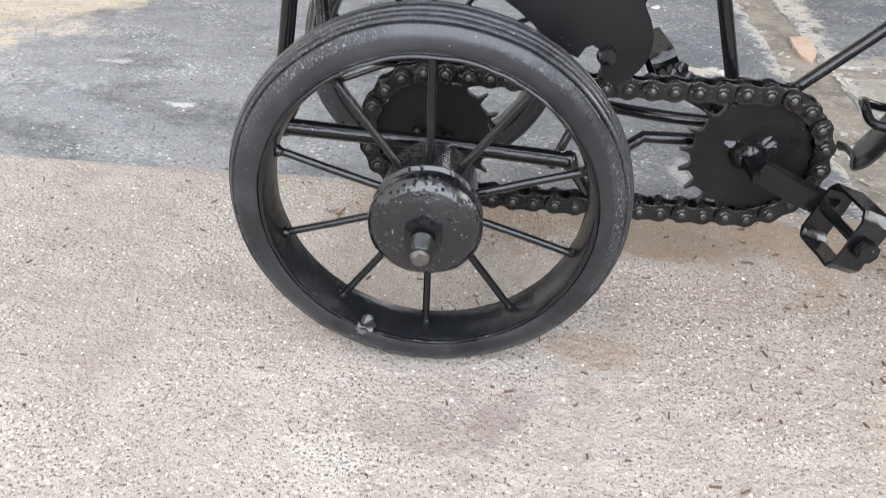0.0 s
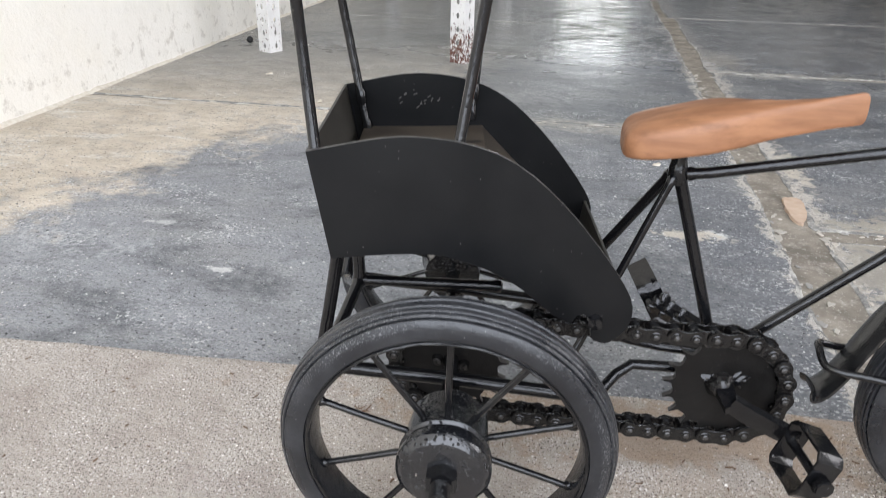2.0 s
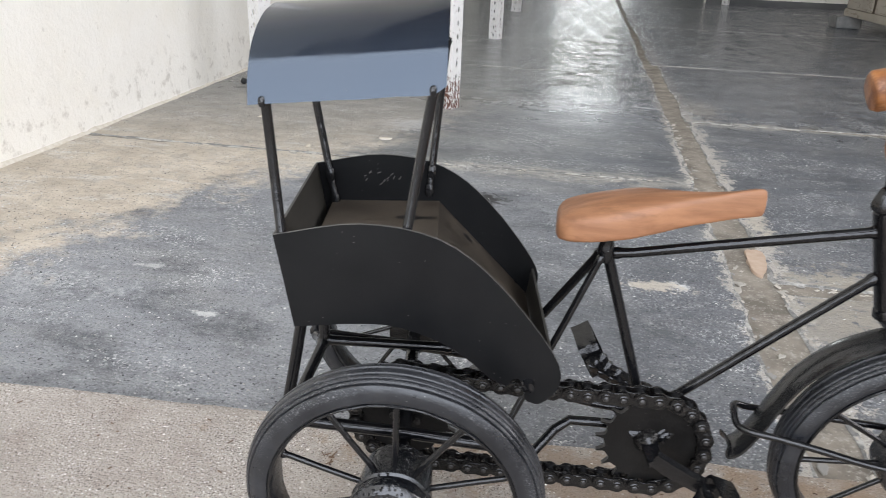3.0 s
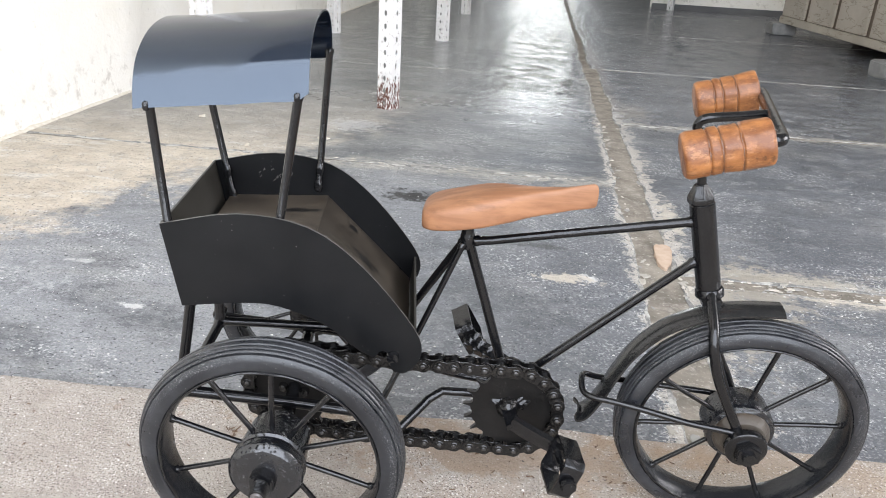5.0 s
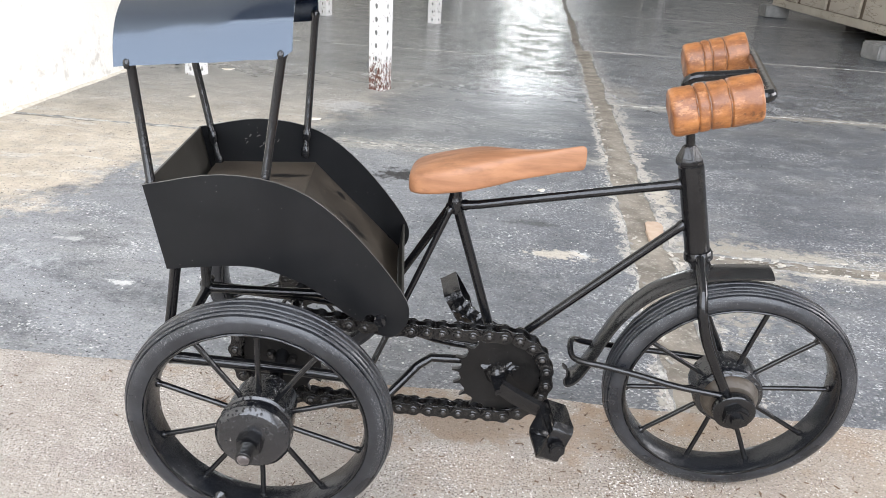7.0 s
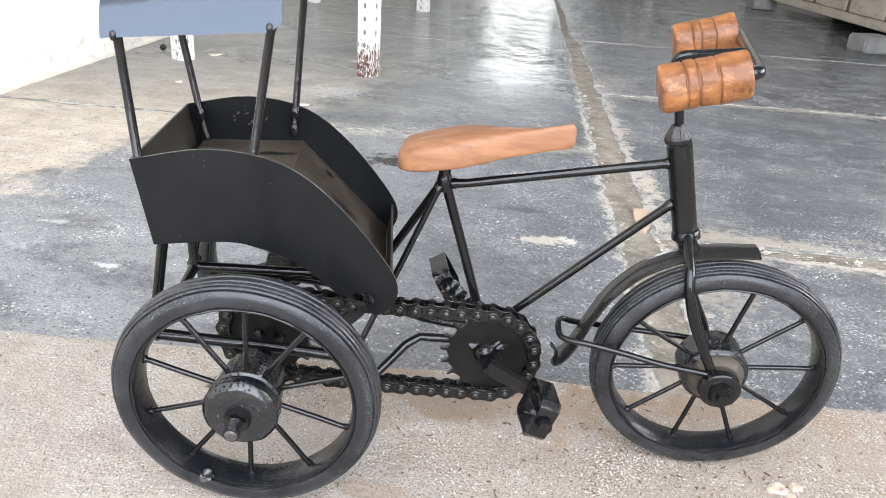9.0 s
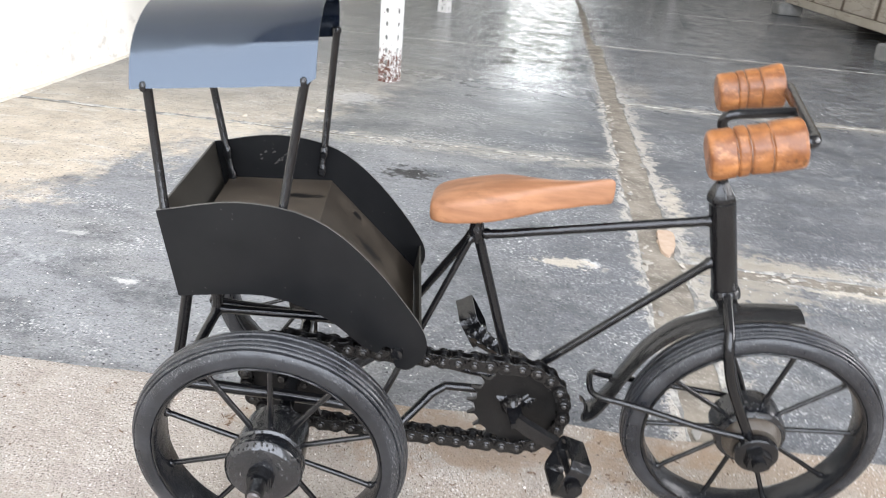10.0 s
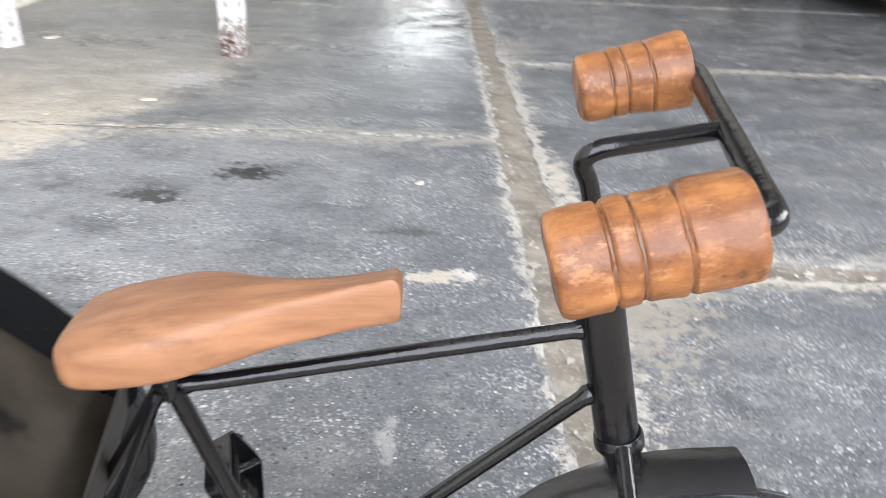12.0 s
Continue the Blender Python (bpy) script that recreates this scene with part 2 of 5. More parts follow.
def gritty_plaster():
    """Rough sandy cement: every grain its own tone, dark pits, pale chips, rust and soil stains, painted-in shade."""
    n = Nodes("gritty_beige_cement")
    grains = n.voronoi(1050, out="Color")
    tone = n.xyz(grains)[0]
    lump, clump = n.noise(300, 4, 0.7), n.noise(75, 5, 0.65)
    patch, haze = n.noise(5.5, 5, 0.6), n.noise(16, 5, 0.65, n.scaled(1.6, 0.7, 1.0))
    col = n.mix(n.ramp(patch, (0.3, 0.0), (0.7, 1.0)), (0.395, 0.352, 0.307), (0.495, 0.454, 0.402))
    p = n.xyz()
    # shade on the slab's right side, put into its colour
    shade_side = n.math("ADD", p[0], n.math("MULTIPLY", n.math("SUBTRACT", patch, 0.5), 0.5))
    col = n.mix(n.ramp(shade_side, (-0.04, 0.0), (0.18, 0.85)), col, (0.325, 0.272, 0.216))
    col = n.mix(n.ramp(haze, (0.50, 0.0), (0.72, 0.40)), col, (0.33, 0.275, 0.235))
    worn = n.noise(21, 8, 0.72)
    col = n.mix(n.ramp(worn, (0.34, 0.55), (0.50, 0.0)), col, (0.31, 0.262, 0.225))
    col = n.mix(n.ramp(worn, (0.54, 0.0), (0.70, 0.45)), col, (0.66, 0.62, 0.56))
    col = n.mix(n.ramp(tone, (0.0, 0.18), (0.40, 0.0)), col, (0.24, 0.20, 0.17))
    col = n.mix(n.ramp(tone, (0.66, 0.0), (1.0, 0.25)), col, (0.70, 0.66, 0.61))
    # coarse sand: dark and pale grains, thicker in some places than in others
    thick = n.math("MULTIPLY", n.math("SUBTRACT", n.noise(11, 5, 0.65), 0.47), 0.34)
    dark = n.math("ADD", n.noise(760, 2, 0.5), n.math("MULTIPLY", thick, -1.0))
    pale = n.math("ADD", n.noise(520, 2, 0.5, n.scaled(1.1, 0.9, 1.3)), thick)
    col = n.mix(n.ramp(dark, (0.350, 0.92), (0.408, 0.0)), col, (0.125, 0.098, 0.085))
    col = n.mix(n.ramp(pale, (0.640, 0.0), (0.700, 0.85)), col, (0.82, 0.79, 0.745))
    col = n.mix(n.ramp(lump, (0.34, 0.22), (0.45, 0.0)), col, (0.25, 0.205, 0.17))
    col = n.mix(n.ramp(n.voronoi(85), (0.0, 0.85), (0.085, 0.0)), col, (0.13, 0.095, 0.075))
    col = n.mix(n.ramp(n.voronoi(60), (0.0, 0.95), (0.075, 0.0)), col, (0.90, 0.88, 0.85))
    warp = n.noise(26, 6, 0.7)
    # rust stains; those beneath the rickshaw also carry its soft shadow as colour
    for x, y, rx, ry, k in ((0.0, 0.030, 0.20, 0.034, 0.50), (0.19, 0.052, 0.15, 0.028, 0.24), (-0.025, -0.078, 0.030, 0.010, 0.42), (0.04, -0.02, 0.09, 0.03, 0.20)):
        col = n.mix(n.math("MULTIPLY", n.blot(x, y, rx, ry, warp), k), col, (0.315, 0.215, 0.135))
    for x, y, rx, ry, k in ((-0.085, -0.130, 0.040, 0.018, 0.50), (-0.055, -0.118, 0.016, 0.022, 0.40), (-0.20, -0.06, 0.05, 0.015, 0.30)):
        col = n.mix(n.math("MULTIPLY", n.blot(x, y, rx, ry, warp), k), col, (0.26, 0.21, 0.19))
    b = n.bump(lump, 0.45, 0.0009, n.bump(n.math("SUBTRACT", dark, 0.5), 0.5, 0.0010, n.bump(clump, 0.6, 0.005)))
    return n.finish(col, 0.85, b, spec=0.25)


def worn_cement():
    """Trodden dark grey cement floor: gritty slate near the step, smoother and greener farther in, pale scuffs and
    drips, a dusty beige strip along the wall."""
    n = Nodes("worn_grey_cement")
    p = n.xyz()
    big, mid, fine = n.noise(2.3, 6, 0.6), n.noise(13, 6, 0.62), n.noise(330, 4, 0.7)
    tone = n.xyz(n.voronoi(520, out="Color"))[0]
    streak = n.noise(5.0, 7, 0.70, n.scaled(0.75, 1.6, 1.0))
    # left paler, right darker: daylight's gradient and sheen put into the cement's colour
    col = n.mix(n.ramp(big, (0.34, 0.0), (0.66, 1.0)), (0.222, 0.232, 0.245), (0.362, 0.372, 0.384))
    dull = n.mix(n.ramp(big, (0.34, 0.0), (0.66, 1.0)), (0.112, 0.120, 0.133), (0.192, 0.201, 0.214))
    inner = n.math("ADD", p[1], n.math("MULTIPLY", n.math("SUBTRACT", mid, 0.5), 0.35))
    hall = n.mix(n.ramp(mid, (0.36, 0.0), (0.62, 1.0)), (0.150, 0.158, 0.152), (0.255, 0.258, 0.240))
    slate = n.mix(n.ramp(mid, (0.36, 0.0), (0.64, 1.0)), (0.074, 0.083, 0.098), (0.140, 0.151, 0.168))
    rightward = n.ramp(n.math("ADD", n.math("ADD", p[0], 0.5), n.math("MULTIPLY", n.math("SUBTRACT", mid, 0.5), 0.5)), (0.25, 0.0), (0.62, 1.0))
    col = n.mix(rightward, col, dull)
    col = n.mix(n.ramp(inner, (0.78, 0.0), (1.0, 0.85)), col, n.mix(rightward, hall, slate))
    col = n.mix(n.ramp(streak, (0.50, 0.0), (0.74, 0.55)), col, (0.36, 0.355, 0.33))
    # trowelled mottling: dull dark clouds and worn paler ones, with ragged edges
    cloud = n.noise(10, 8, 0.72, n.scaled(0.8, 1.3, 1.0))
    col = n.mix(n.ramp(cloud, (0.36, 0.75), (0.52, 0.0)), col, (0.085, 0.092, 0.100))
    col = n.mix(n.ramp(n.noise(26, 8, 0.75), (0.53, 0.0), (0.66, 0.55)), col, (0.36, 0.37, 0.365))
    # dust and crust gathered along the cross joints
    for line, wide, x0, x1 in ((0.935, 0.042, -2.0, 0.215), (0.535, 0.055, 0.235, 4.0), (1.440, 0.030, 0.235, 4.0)):
        off = n.math("DIVIDE", n.math("ABSOLUTE", n.math("SUBTRACT", p[1], line)), wide)
        ragged = n.math("ADD", off, n.math("MULTIPLY", n.math("SUBTRACT", n.noise(30, 8, 0.75, n.scaled(0.6, 1.2, 1.0)), 0.52), 5.5))
        inside = n.math("MULTIPLY", n.math("GREATER_THAN", p[0], x0), n.math("LESS_THAN", p[0], x1))
        col = n.mix(n.math("MULTIPLY", n.ramp(ragged, (0.15, 0.70), (0.95, 0.0)), inside), col, (0.43, 0.405, 0.35))
    # lime crust broken off along the channel between the bays
    for line, wide in ((0.200, 0.016), (0.250, 0.030)):
        off = n.math("DIVIDE", n.math("ABSOLUTE", n.math("SUBTRACT", p[0], line)), wide)
        ragged = n.math("ADD", off, n.math("MULTIPLY", n.math("SUBTRACT", n.noise(48, 8, 0.75), 0.52), 6.0))
        near = n.ramp(n.math("MULTIPLY", p[1], 0.5), (0.55, 1.0), (0.95, 0.35))
        col = n.mix(n.math("MULTIPLY", n.ramp(ragged, (0.35, 0.85), (0.60, 0.0)), near), col, (0.56, 0.52, 0.46))
    gritty = n.ramp(inner, (0.75, 1.0), (1.15, 0.45))
    col = n.mix(n.math("MULTIPLY", gritty, n.ramp(tone, (0.0, 0.35), (0.34, 0.0))), col, (0.085, 0.090, 0.098))
    col = n.mix(n.math("MULTIPLY", gritty, n.ramp(tone, (0.80, 0.0), (1.0, 0.40))), col, (0.46, 0.465, 0.47))
    col = n.mix(n.ramp(fine, (0.34, 0.45), (0.46, 0.0)), col, (0.080, 0.085, 0.093))
    # dusty strip: grows towards the wall, and farther in the room
    edge = n.math("ADD", n.math("MULTIPLY", n.math("SUBTRACT", mid, 0.5), 0.34), n.math("MULTIPLY", n.math("SUBTRACT", big, 0.5), 0.25))
    reach = n.math("SUBTRACT", n.math("MULTIPLY", n.math("SUBTRACT", p[1], 0.34), 0.45), n.math("ADD", p[0], 0.665))
    dust = n.ramp(n.math("ADD", reach, n.math("ADD", edge, n.math("MULTIPLY", n.math("SUBTRACT", n.noise(40, 7, 0.75), 0.5), 0.30))), (-0.02, 0.0), (0.10, 0.92))
    dust = n.math("MULTIPLY", dust, n.ramp(n.math("MULTIPLY", p[1], 0.25), (0.21, 1.0), (0.29, 0.45), (0.42, 0.0)))
    sand = n.mix(n.ramp(mid, (0.35, 0.0), (0.65, 1.0)), (0.53, 0.455, 0.350), (0.72, 0.640, 0.520))
    sand = n.mix(n.ramp(n.noise(30, 6, 0.7), (0.52, 0.0), (0.68, 0.5)), sand, (0.31, 0.29, 0.25))
    scrape = n.ramp(n.noise(16, 7, 0.72, n.scaled(0.5, 1.8, 1.0)), (0.56, 0.0), (0.63, 0.7))
    sand = n.mix(scrape, sand, (0.74, 0.71, 0.65))
    hair = n.ramp(n.math("ABSOLUTE", n.math("SUBTRACT", n.noise(5, 6, 0.6), 0.5)), (0.0, 0.5), (0.003, 0.0))
    sand = n.mix(hair, sand, (0.17, 0.155, 0.13))
    col = n.mix(dust, col, sand)
    # pale flecks of lime and plaster, in drifts
    some = n.ramp(n.noise(7, 4, 0.6), (0.47, 0.0), (0.60, 1.0))
    for scale, size, k in ((46, 0.10, 0.8), (105, 0.14, 0.65), (210, 0.18, 0.5)):
        flecks = n.ramp(n.voronoi(scale), (0.0, 1.0), (size, 0.0))
        col = n.mix(n.math("MULTIPLY", flecks, n.math("MULTIPLY", some, k)), col, (0.76, 0.77, 0.76))
    flecks = n.ramp(n.voronoi(33), (0.0, 1.0), (0.045, 0.0))
    col = n.mix(n.math("MULTIPLY", flecks, 0.9), col, (0.80, 0.80, 0.78))
    drift = n.ramp(n.noise(9, 5, 0.65, n.scaled(0.8, 1.5, 1.0)), (0.48, 0.0), (0.62, 1.0))
    grit = n.ramp(n.noise(300, 3, 0.55, n.scaled(1.0, 1.0, 0.5)), (0.565, 0.0), (0.62, 0.72))
    col = n.mix(n.math("MULTIPLY", grit, drift), col, (0.74, 0.745, 0.74))
    pits = n.ramp(n.noise(240, 3, 0.6), (0.33, 0.85), (0.385, 0.0))
    col = n.mix(pits, col, (0.045, 0.047, 0.052))
    spray = n.math("MULTIPLY", n.blot(-0.60, 0.33, 0.11, 0.045, n.noise(30, 6, 0.75)), n.ramp(n.noise(150, 4, 0.7), (0.48, 0.0), (0.58, 0.40)))
    col = n.mix(spray, col, (0.64, 0.66, 0.66))
    warp = n.noise(58, 7, 0.72)
    oil_marks = ((-0.155, 0.77, 0.046, 0.030, 1.0, 0.032), (-0.26, 0.68, 0.042, 0.024, 0.9, 0.036), (0.07, 0.60, 0.04, 0.012, 0.6, 0.06))
    lime_marks = ((0.132, 0.50, 0.014, 0.016, 0.85, 0.66), (-0.40, 0.30, 0.014, 0.008, 0.9, 0.67), (-0.52, 0.40, 0.02, 0.006, 0.7, 0.59),
                  (-0.36, 1.22, 0.07, 0.06, 0.5, 0.60), (-0.14, 1.10, 0.10, 0.05, 0.25, 0.49), (0.060, 0.245, 0.008, 0.030, 0.6, 0.45))
    for x, y, rx, ry, k, g in oil_marks + lime_marks:
        col = n.mix(n.math("MULTIPLY", n.blot(x, y, rx, ry, warp), k), col, (g, g, g * 0.98))
    dust_marks = ((0.10, 0.495, 0.045, 0.014, 0.85, 0.58), (0.38, 0.560, 0.13, 0.030, 0.80, 0.42), (0.55, 0.515, 0.16, 0.022, 0.85, 0.56),
                  (0.70, 0.53, 0.12, 0.020, 0.7, 0.59), (0.275, 0.78, 0.018, 0.090, 0.8, 0.56), (0.292, 0.45, 0.055, 0.13, 0.75, 0.36),
                  (0.34, 0.50, 0.060, 0.110, 0.8, 0.33), (0.30, 1.60, 0.05, 0.12, 0.5, 0.34), (-0.48, 0.88, 0.10, 0.05, 0.5, 0.62))
    for x, y, rx, ry, k, g in dust_marks:
        col = n.mix(n.math("MULTIPLY", n.blot(x, y, rx, ry, warp), k), col, (g * 1.03, g * 0.94, g * 0.79))
    wave = n.noise(9, 8, 0.72, n.scaled(1.0, 1.7, 1.0))
    ripple = n.noise(1.0, 6, 0.66, n.scaled(12.0, 30.0, 1.0))
    far = n.ramp(n.math("MULTIPLY", p[1], 0.4), (0.40, 0.0), (0.75, 1.0))
    b = n.bump(n.math("ADD", wave, n.math("MULTIPLY", n.math("MULTIPLY", ripple, far), 0.75)), 0.85, 0.014, n.bump(fine, 0.70, 0.0018, n.bump(tone, 0.25, 0.0010)))
    polish = n.ramp(n.math("MULTIPLY", p[1], 0.4), (0.28, 0.62), (0.52, 0.36), (0.72, 0.09))
    rough = n.math("ADD", n.math("MULTIPLY", n.math("SUBTRACT", mid, 0.5), 0.45), polish)
    rough = n.math("ADD", rough, n.math("MULTIPLY", dust, 0.25))
    return n.finish(col, rough, b, spec=0.45)


def joint_mortar():
    n = Nodes("pale_joint_mortar")
    fine, mid = n.noise(240, 4, 0.7), n.noise(24, 5, 0.6)
    col = n.mix(n.ramp(mid, (0.35, 0.0), (0.65, 1.0)), (0.160, 0.142, 0.118), (0.30, 0.268, 0.222))
    col = n.mix(n.ramp(n.noise(60, 7, 0.75), (0.52, 0.0), (0.64, 0.55)), col, (0.42, 0.39, 0.34))
    col = n.mix(n.ramp(fine, (0.58, 0.0), (0.72, 0.7)), col, (0.55, 0.53, 0.47))
    return n.finish(col, 0.85, n.bump(fine, 0.6, 0.002), spec=0.3)


def joint_crust():
    """The broken, lime-crusted edge of a floor bay: cement and pale crust in patches."""
    n = Nodes("crusted_bay_edge")
    patchy, fine = n.noise(38, 6, 0.7), n.noise(280, 4, 0.7)
    col = n.mix(n.ramp(fine, (0.4, 0.0), (0.6, 1.0)), (0.17, 0.17, 0.165), (0.27, 0.265, 0.25))
    crust = n.mix(fine, (0.42, 0.40, 0.36), (0.70, 0.69, 0.65))
    col = n.mix(n.ramp(patchy, (0.47, 0.0), (0.60, 0.85)), col, crust)
    return n.finish(col, 0.85, n.bump(fine, 0.7, 0.002), spec=0.3)


def limewash():
    n = Nodes("white_limewashed_plaster")
    big, mid, fine = n.noise(2.0, 5), n.noise(12, 6, 0.65), n.noise(140, 4, 0.6)
    p = n.xyz()
    col = n.mix(n.ramp(big, (0.35, 0.0), (0.7, 1.0)), (0.90, 0.875, 0.815), (0.86, 0.83, 0.76))
    col = n.mix(n.ramp(mid, (0.62, 0.0), (0.74, 0.18)), col, (0.62, 0.59, 0.52))
    col = n.mix(n.ramp(n.noise(3.5, 5, 0.6), (0.46, 0.0), (0.66, 0.45)), col, (0.84, 0.79, 0.68))
    low = n.ramp(n.math("ADD", p[2], n.math("MULTIPLY", n.math("SUBTRACT", mid, 0.5), 0.16)), (-0.02, 1.0), (0.05, 0.0))
    pock = n.ramp(n.noise(44, 3, 0.6), (0.28, 0.35), (0.33, 0.0))
    col = n.mix(pock, col, (0.50, 0.47, 0.41))
    chips = n.math("MULTIPLY", n.ramp(n.noise(30, 5, 0.7), (0.54, 0.0), (0.66, 0.45)), low)
    col = n.mix(chips, col, (0.42, 0.38, 0.32))
    return n.finish(col, 0.8, n.bump(mid, 0.5, 0.01, n.bump(fine, 0.3, 0.002)), spec=0.3)


def plain(name, a, b, scale, rough, metal=0.0):
    n = Nodes(name)
    big, fine = n.noise(scale, 5, 0.6), n.noise(scale * 14, 3)
    col = n.mix(n.ramp(big, (0.35, 0.0), (0.68, 1.0)), a, b)
    return n.finish(col, rough, n.bump(fine, 0.25, 0.002), metal=metal, spec=0.4)


def rusty_white(name, foot_rust):
    """White paint on steel angle: rust bleeding through, most of it at the foot."""
    n = Nodes(name)
    p = n.xyz()
    chip, fine = n.noise(190, 6, 0.75, n.scaled(1.0, 1.0, 0.6)), n.noise(260, 3)
    foot = n.ramp(p[2], (0.0, foot_rust), (0.05, foot_rust * 0.76), (0.10, 0.0))
    mask = n.ramp(n.math("ADD", chip, foot), (0.60, 0.0), (0.65, 1.0))
    col = n.mix(n.ramp(n.noise(14, 4), (0.3, 0.0), (0.7, 1.0)), (0.80, 0.79, 0.77), (0.68, 0.665, 0.64))
    col = n.mix(mask, col, n.mix(fine, (0.07, 0.028, 0.02), (0.17, 0.075, 0.05)))
    return n.finish(col, n.math("ADD", n.math("MULTIPLY", mask, 0.3), 0.5), n.bump(mask, 0.5, 0.0015), spec=0.4)


def cracked_board():
    """Dusty off-white paint on boards, with long hairline cracks and a few brown knocks."""
    n = Nodes("dusty_beige_painted_board")
    big, fine = n.noise(5, 6, 0.65), n.noise(60, 4)
    col = n.mix(n.ramp(big, (0.35, 0.0), (0.68, 1.0)), (0.47, 0.425, 0.35), (0.38, 0.335, 0.27))
    crack = n.ramp(n.math("ABSOLUTE", n.math("SUBTRACT", n.noise(6, 5, 0.6, n.scaled(1.0, 0.6, 3.0)), 0.5)), (0.0, 0.75), (0.012, 0.0))
    col = n.mix(crack, col, (0.16, 0.125, 0.09))
    col = n.mix(n.ramp(n.noise(24, 6, 0.75), (0.62, 0.0), (0.70, 0.6)), col, (0.26, 0.20, 0.15))
    return n.finish(col, 0.6, n.bump(fine, 0.25, 0.002), spec=0.4)


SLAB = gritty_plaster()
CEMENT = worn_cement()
MORTAR = joint_mortar()
CRUST = joint_crust()
WALL = limewash()
CEILING = plain("grey_ceiling_plaster", (0.30, 0.30, 0.295), (0.38, 0.38, 0.37), 3, 0.85)
GREYWALL = plain("dull_grey_wall_paint", (0.42, 0.42, 0.41), (0.50, 0.50, 0.49), 3, 0.7)
SKIRT = plain("dark_grey_skirting_paint", (0.10, 0.10, 0.10), (0.15, 0.15, 0.145), 6, 0.55)
RACK = rusty_white("chipped_white_paint_on_steel", 0.17)
RACK_BACK = rusty_white("sound_white_paint_on_steel", 0.03)
BOARD = cracked_board()
GAP = plain("dark_batten", (0.13, 0.100, 0.074), (0.18, 0.145, 0.11), 12, 0.7)
BLOCK = plain("grey_concrete_block", (0.22, 0.22, 0.215), (0.32, 0.315, 0.30), 22, 0.9)
YARD = plain("pale_dry_yard_ground", (0.34, 0.31, 0.27), (0.42, 0.39, 0.34), 2, 0.9)
DEBRIS = plain("black_rubber_scrap", (0.012, 0.012, 0.012), (0.03, 0.03, 0.03), 90, 0.6)
CHIP = plain("pale_plaster_crumb", (0.62, 0.56, 0.46), (0.74, 0.70, 0.62), 90, 0.85)
CRUMB = plain("peach_plaster_crumb", (0.44, 0.36, 0.28), (0.56, 0.48, 0.39), 90, 0.85)
PEACH = plain("smooth_peach_plaster", (0.46, 0.34, 0.25), (0.54, 0.42, 0.325), 60, 0.8)
TWIG = plain("dry_brown_leaf_bits", (0.10, 0.06, 0.035), (0.17, 0.11, 0.07), 90, 0.8)


# ---- mesh helpers ----
def mesh_from(bm, name, material, smooth=True):
    me = bpy.data.meshes.new(name)
    bmesh.ops.recalc_face_normals(bm, faces=bm.faces)
    bm.to_mesh(me)
    bm.free()
    me.materials.append(material)
    if smooth:
        me.shade_smooth()
        me.set_sharp_from_angle(angle=radians(38))
    return me


def part(name, bm, material, parent, label="", m=None, smooth=True):
    ob = new(name, mesh_from(bm, name, material, smooth))
    ob.parent = parent
    if m is not None:
        ob.matrix_basis = m
    return tagged(ob, label)


def share(name, me, parent, m, label=""):
    ob = new(name, me)
    ob.parent, ob.matrix_basis = parent, m
    return tagged(ob, label)


def bend(points, steps=6):
    """A smooth line through the points (Catmull-Rom)."""
    p = [Vector(q) for q in points]
    p = [p[0] * 2 - p[1]] + p + [p[-1] * 2 - p[-2]]
    out = []
    for i in range(1, len(p) - 2):
        for k in range(steps):
            u = k / steps
            out.append(0.5 * (2 * p[i] + (p[i + 1] - p[i - 1]) * u + (2 * p[i - 1] - 5 * p[i] + 4 * p[i + 1] - p[i + 2]) * u * u
                              + (3 * p[i] - p[i - 1] - 3 * p[i + 1] + p[i + 2]) * u ** 3))
    return out + [p[-2]]


def tube(points, radius, sides=14, bm=None, weld=0.0):
    """A round rod along the points, its ends slightly rounded; weld adds a swollen bead at each end."""
    bm = bm or bmesh.new()
    pts = [Vector(p) for p in points]
    n = len(pts)
    dirs = [(pts[min(i + 1, n - 1)] - pts[max(i - 1, 0)]).normalized() for i in range(n)]
    side = dirs[0].orthogonal().normalized()
    rings = []
    stations = []
    for i in range(n):
        stations.append((pts[i], dirs[i], radius))
    first, last = stations[0], stations[-1]
    caps = [(first[0] - first[1] * radius * 0.35, first[1], radius * 0.62)]
    cape = [(last[0] + last[1] * radius * 0.35, last[1], radius * 0.62)]
    if weld:
        caps += [(first[0], first[1], radius * 1.12), (first[0] + first[1] * weld, first[1], radius * 1.30), (first[0] + first[1] * weld * 2.2, first[1], radius * 1.03)]
        cape = [(last[0] - last[1] * weld * 2.2, last[1], radius * 1.03), (last[0] - last[1] * weld, last[1], radius * 1.30), (last[0], last[1], radius * 1.12)] + cape
        stations = stations[1:-1]
    for c, d, r in caps + stations + cape:
        side = (side - d * side.dot(d)).normalized()
        other = d.cross(side)
        rings.append([bm.verts.new(c + (side * math.cos(a) + other * math.sin(a)) * r) for a in (math.tau * k / sides for k in range(sides))])
    for a, b in zip(rings, rings[1:]):
        for k in range(sides):
            bm.faces.new((a[k], a[(k + 1) % sides], b[(k + 1) % sides], b[k]))
    bm.faces.new(list(reversed(rings[0])))
    bm.faces.new(rings[-1])
    return bm


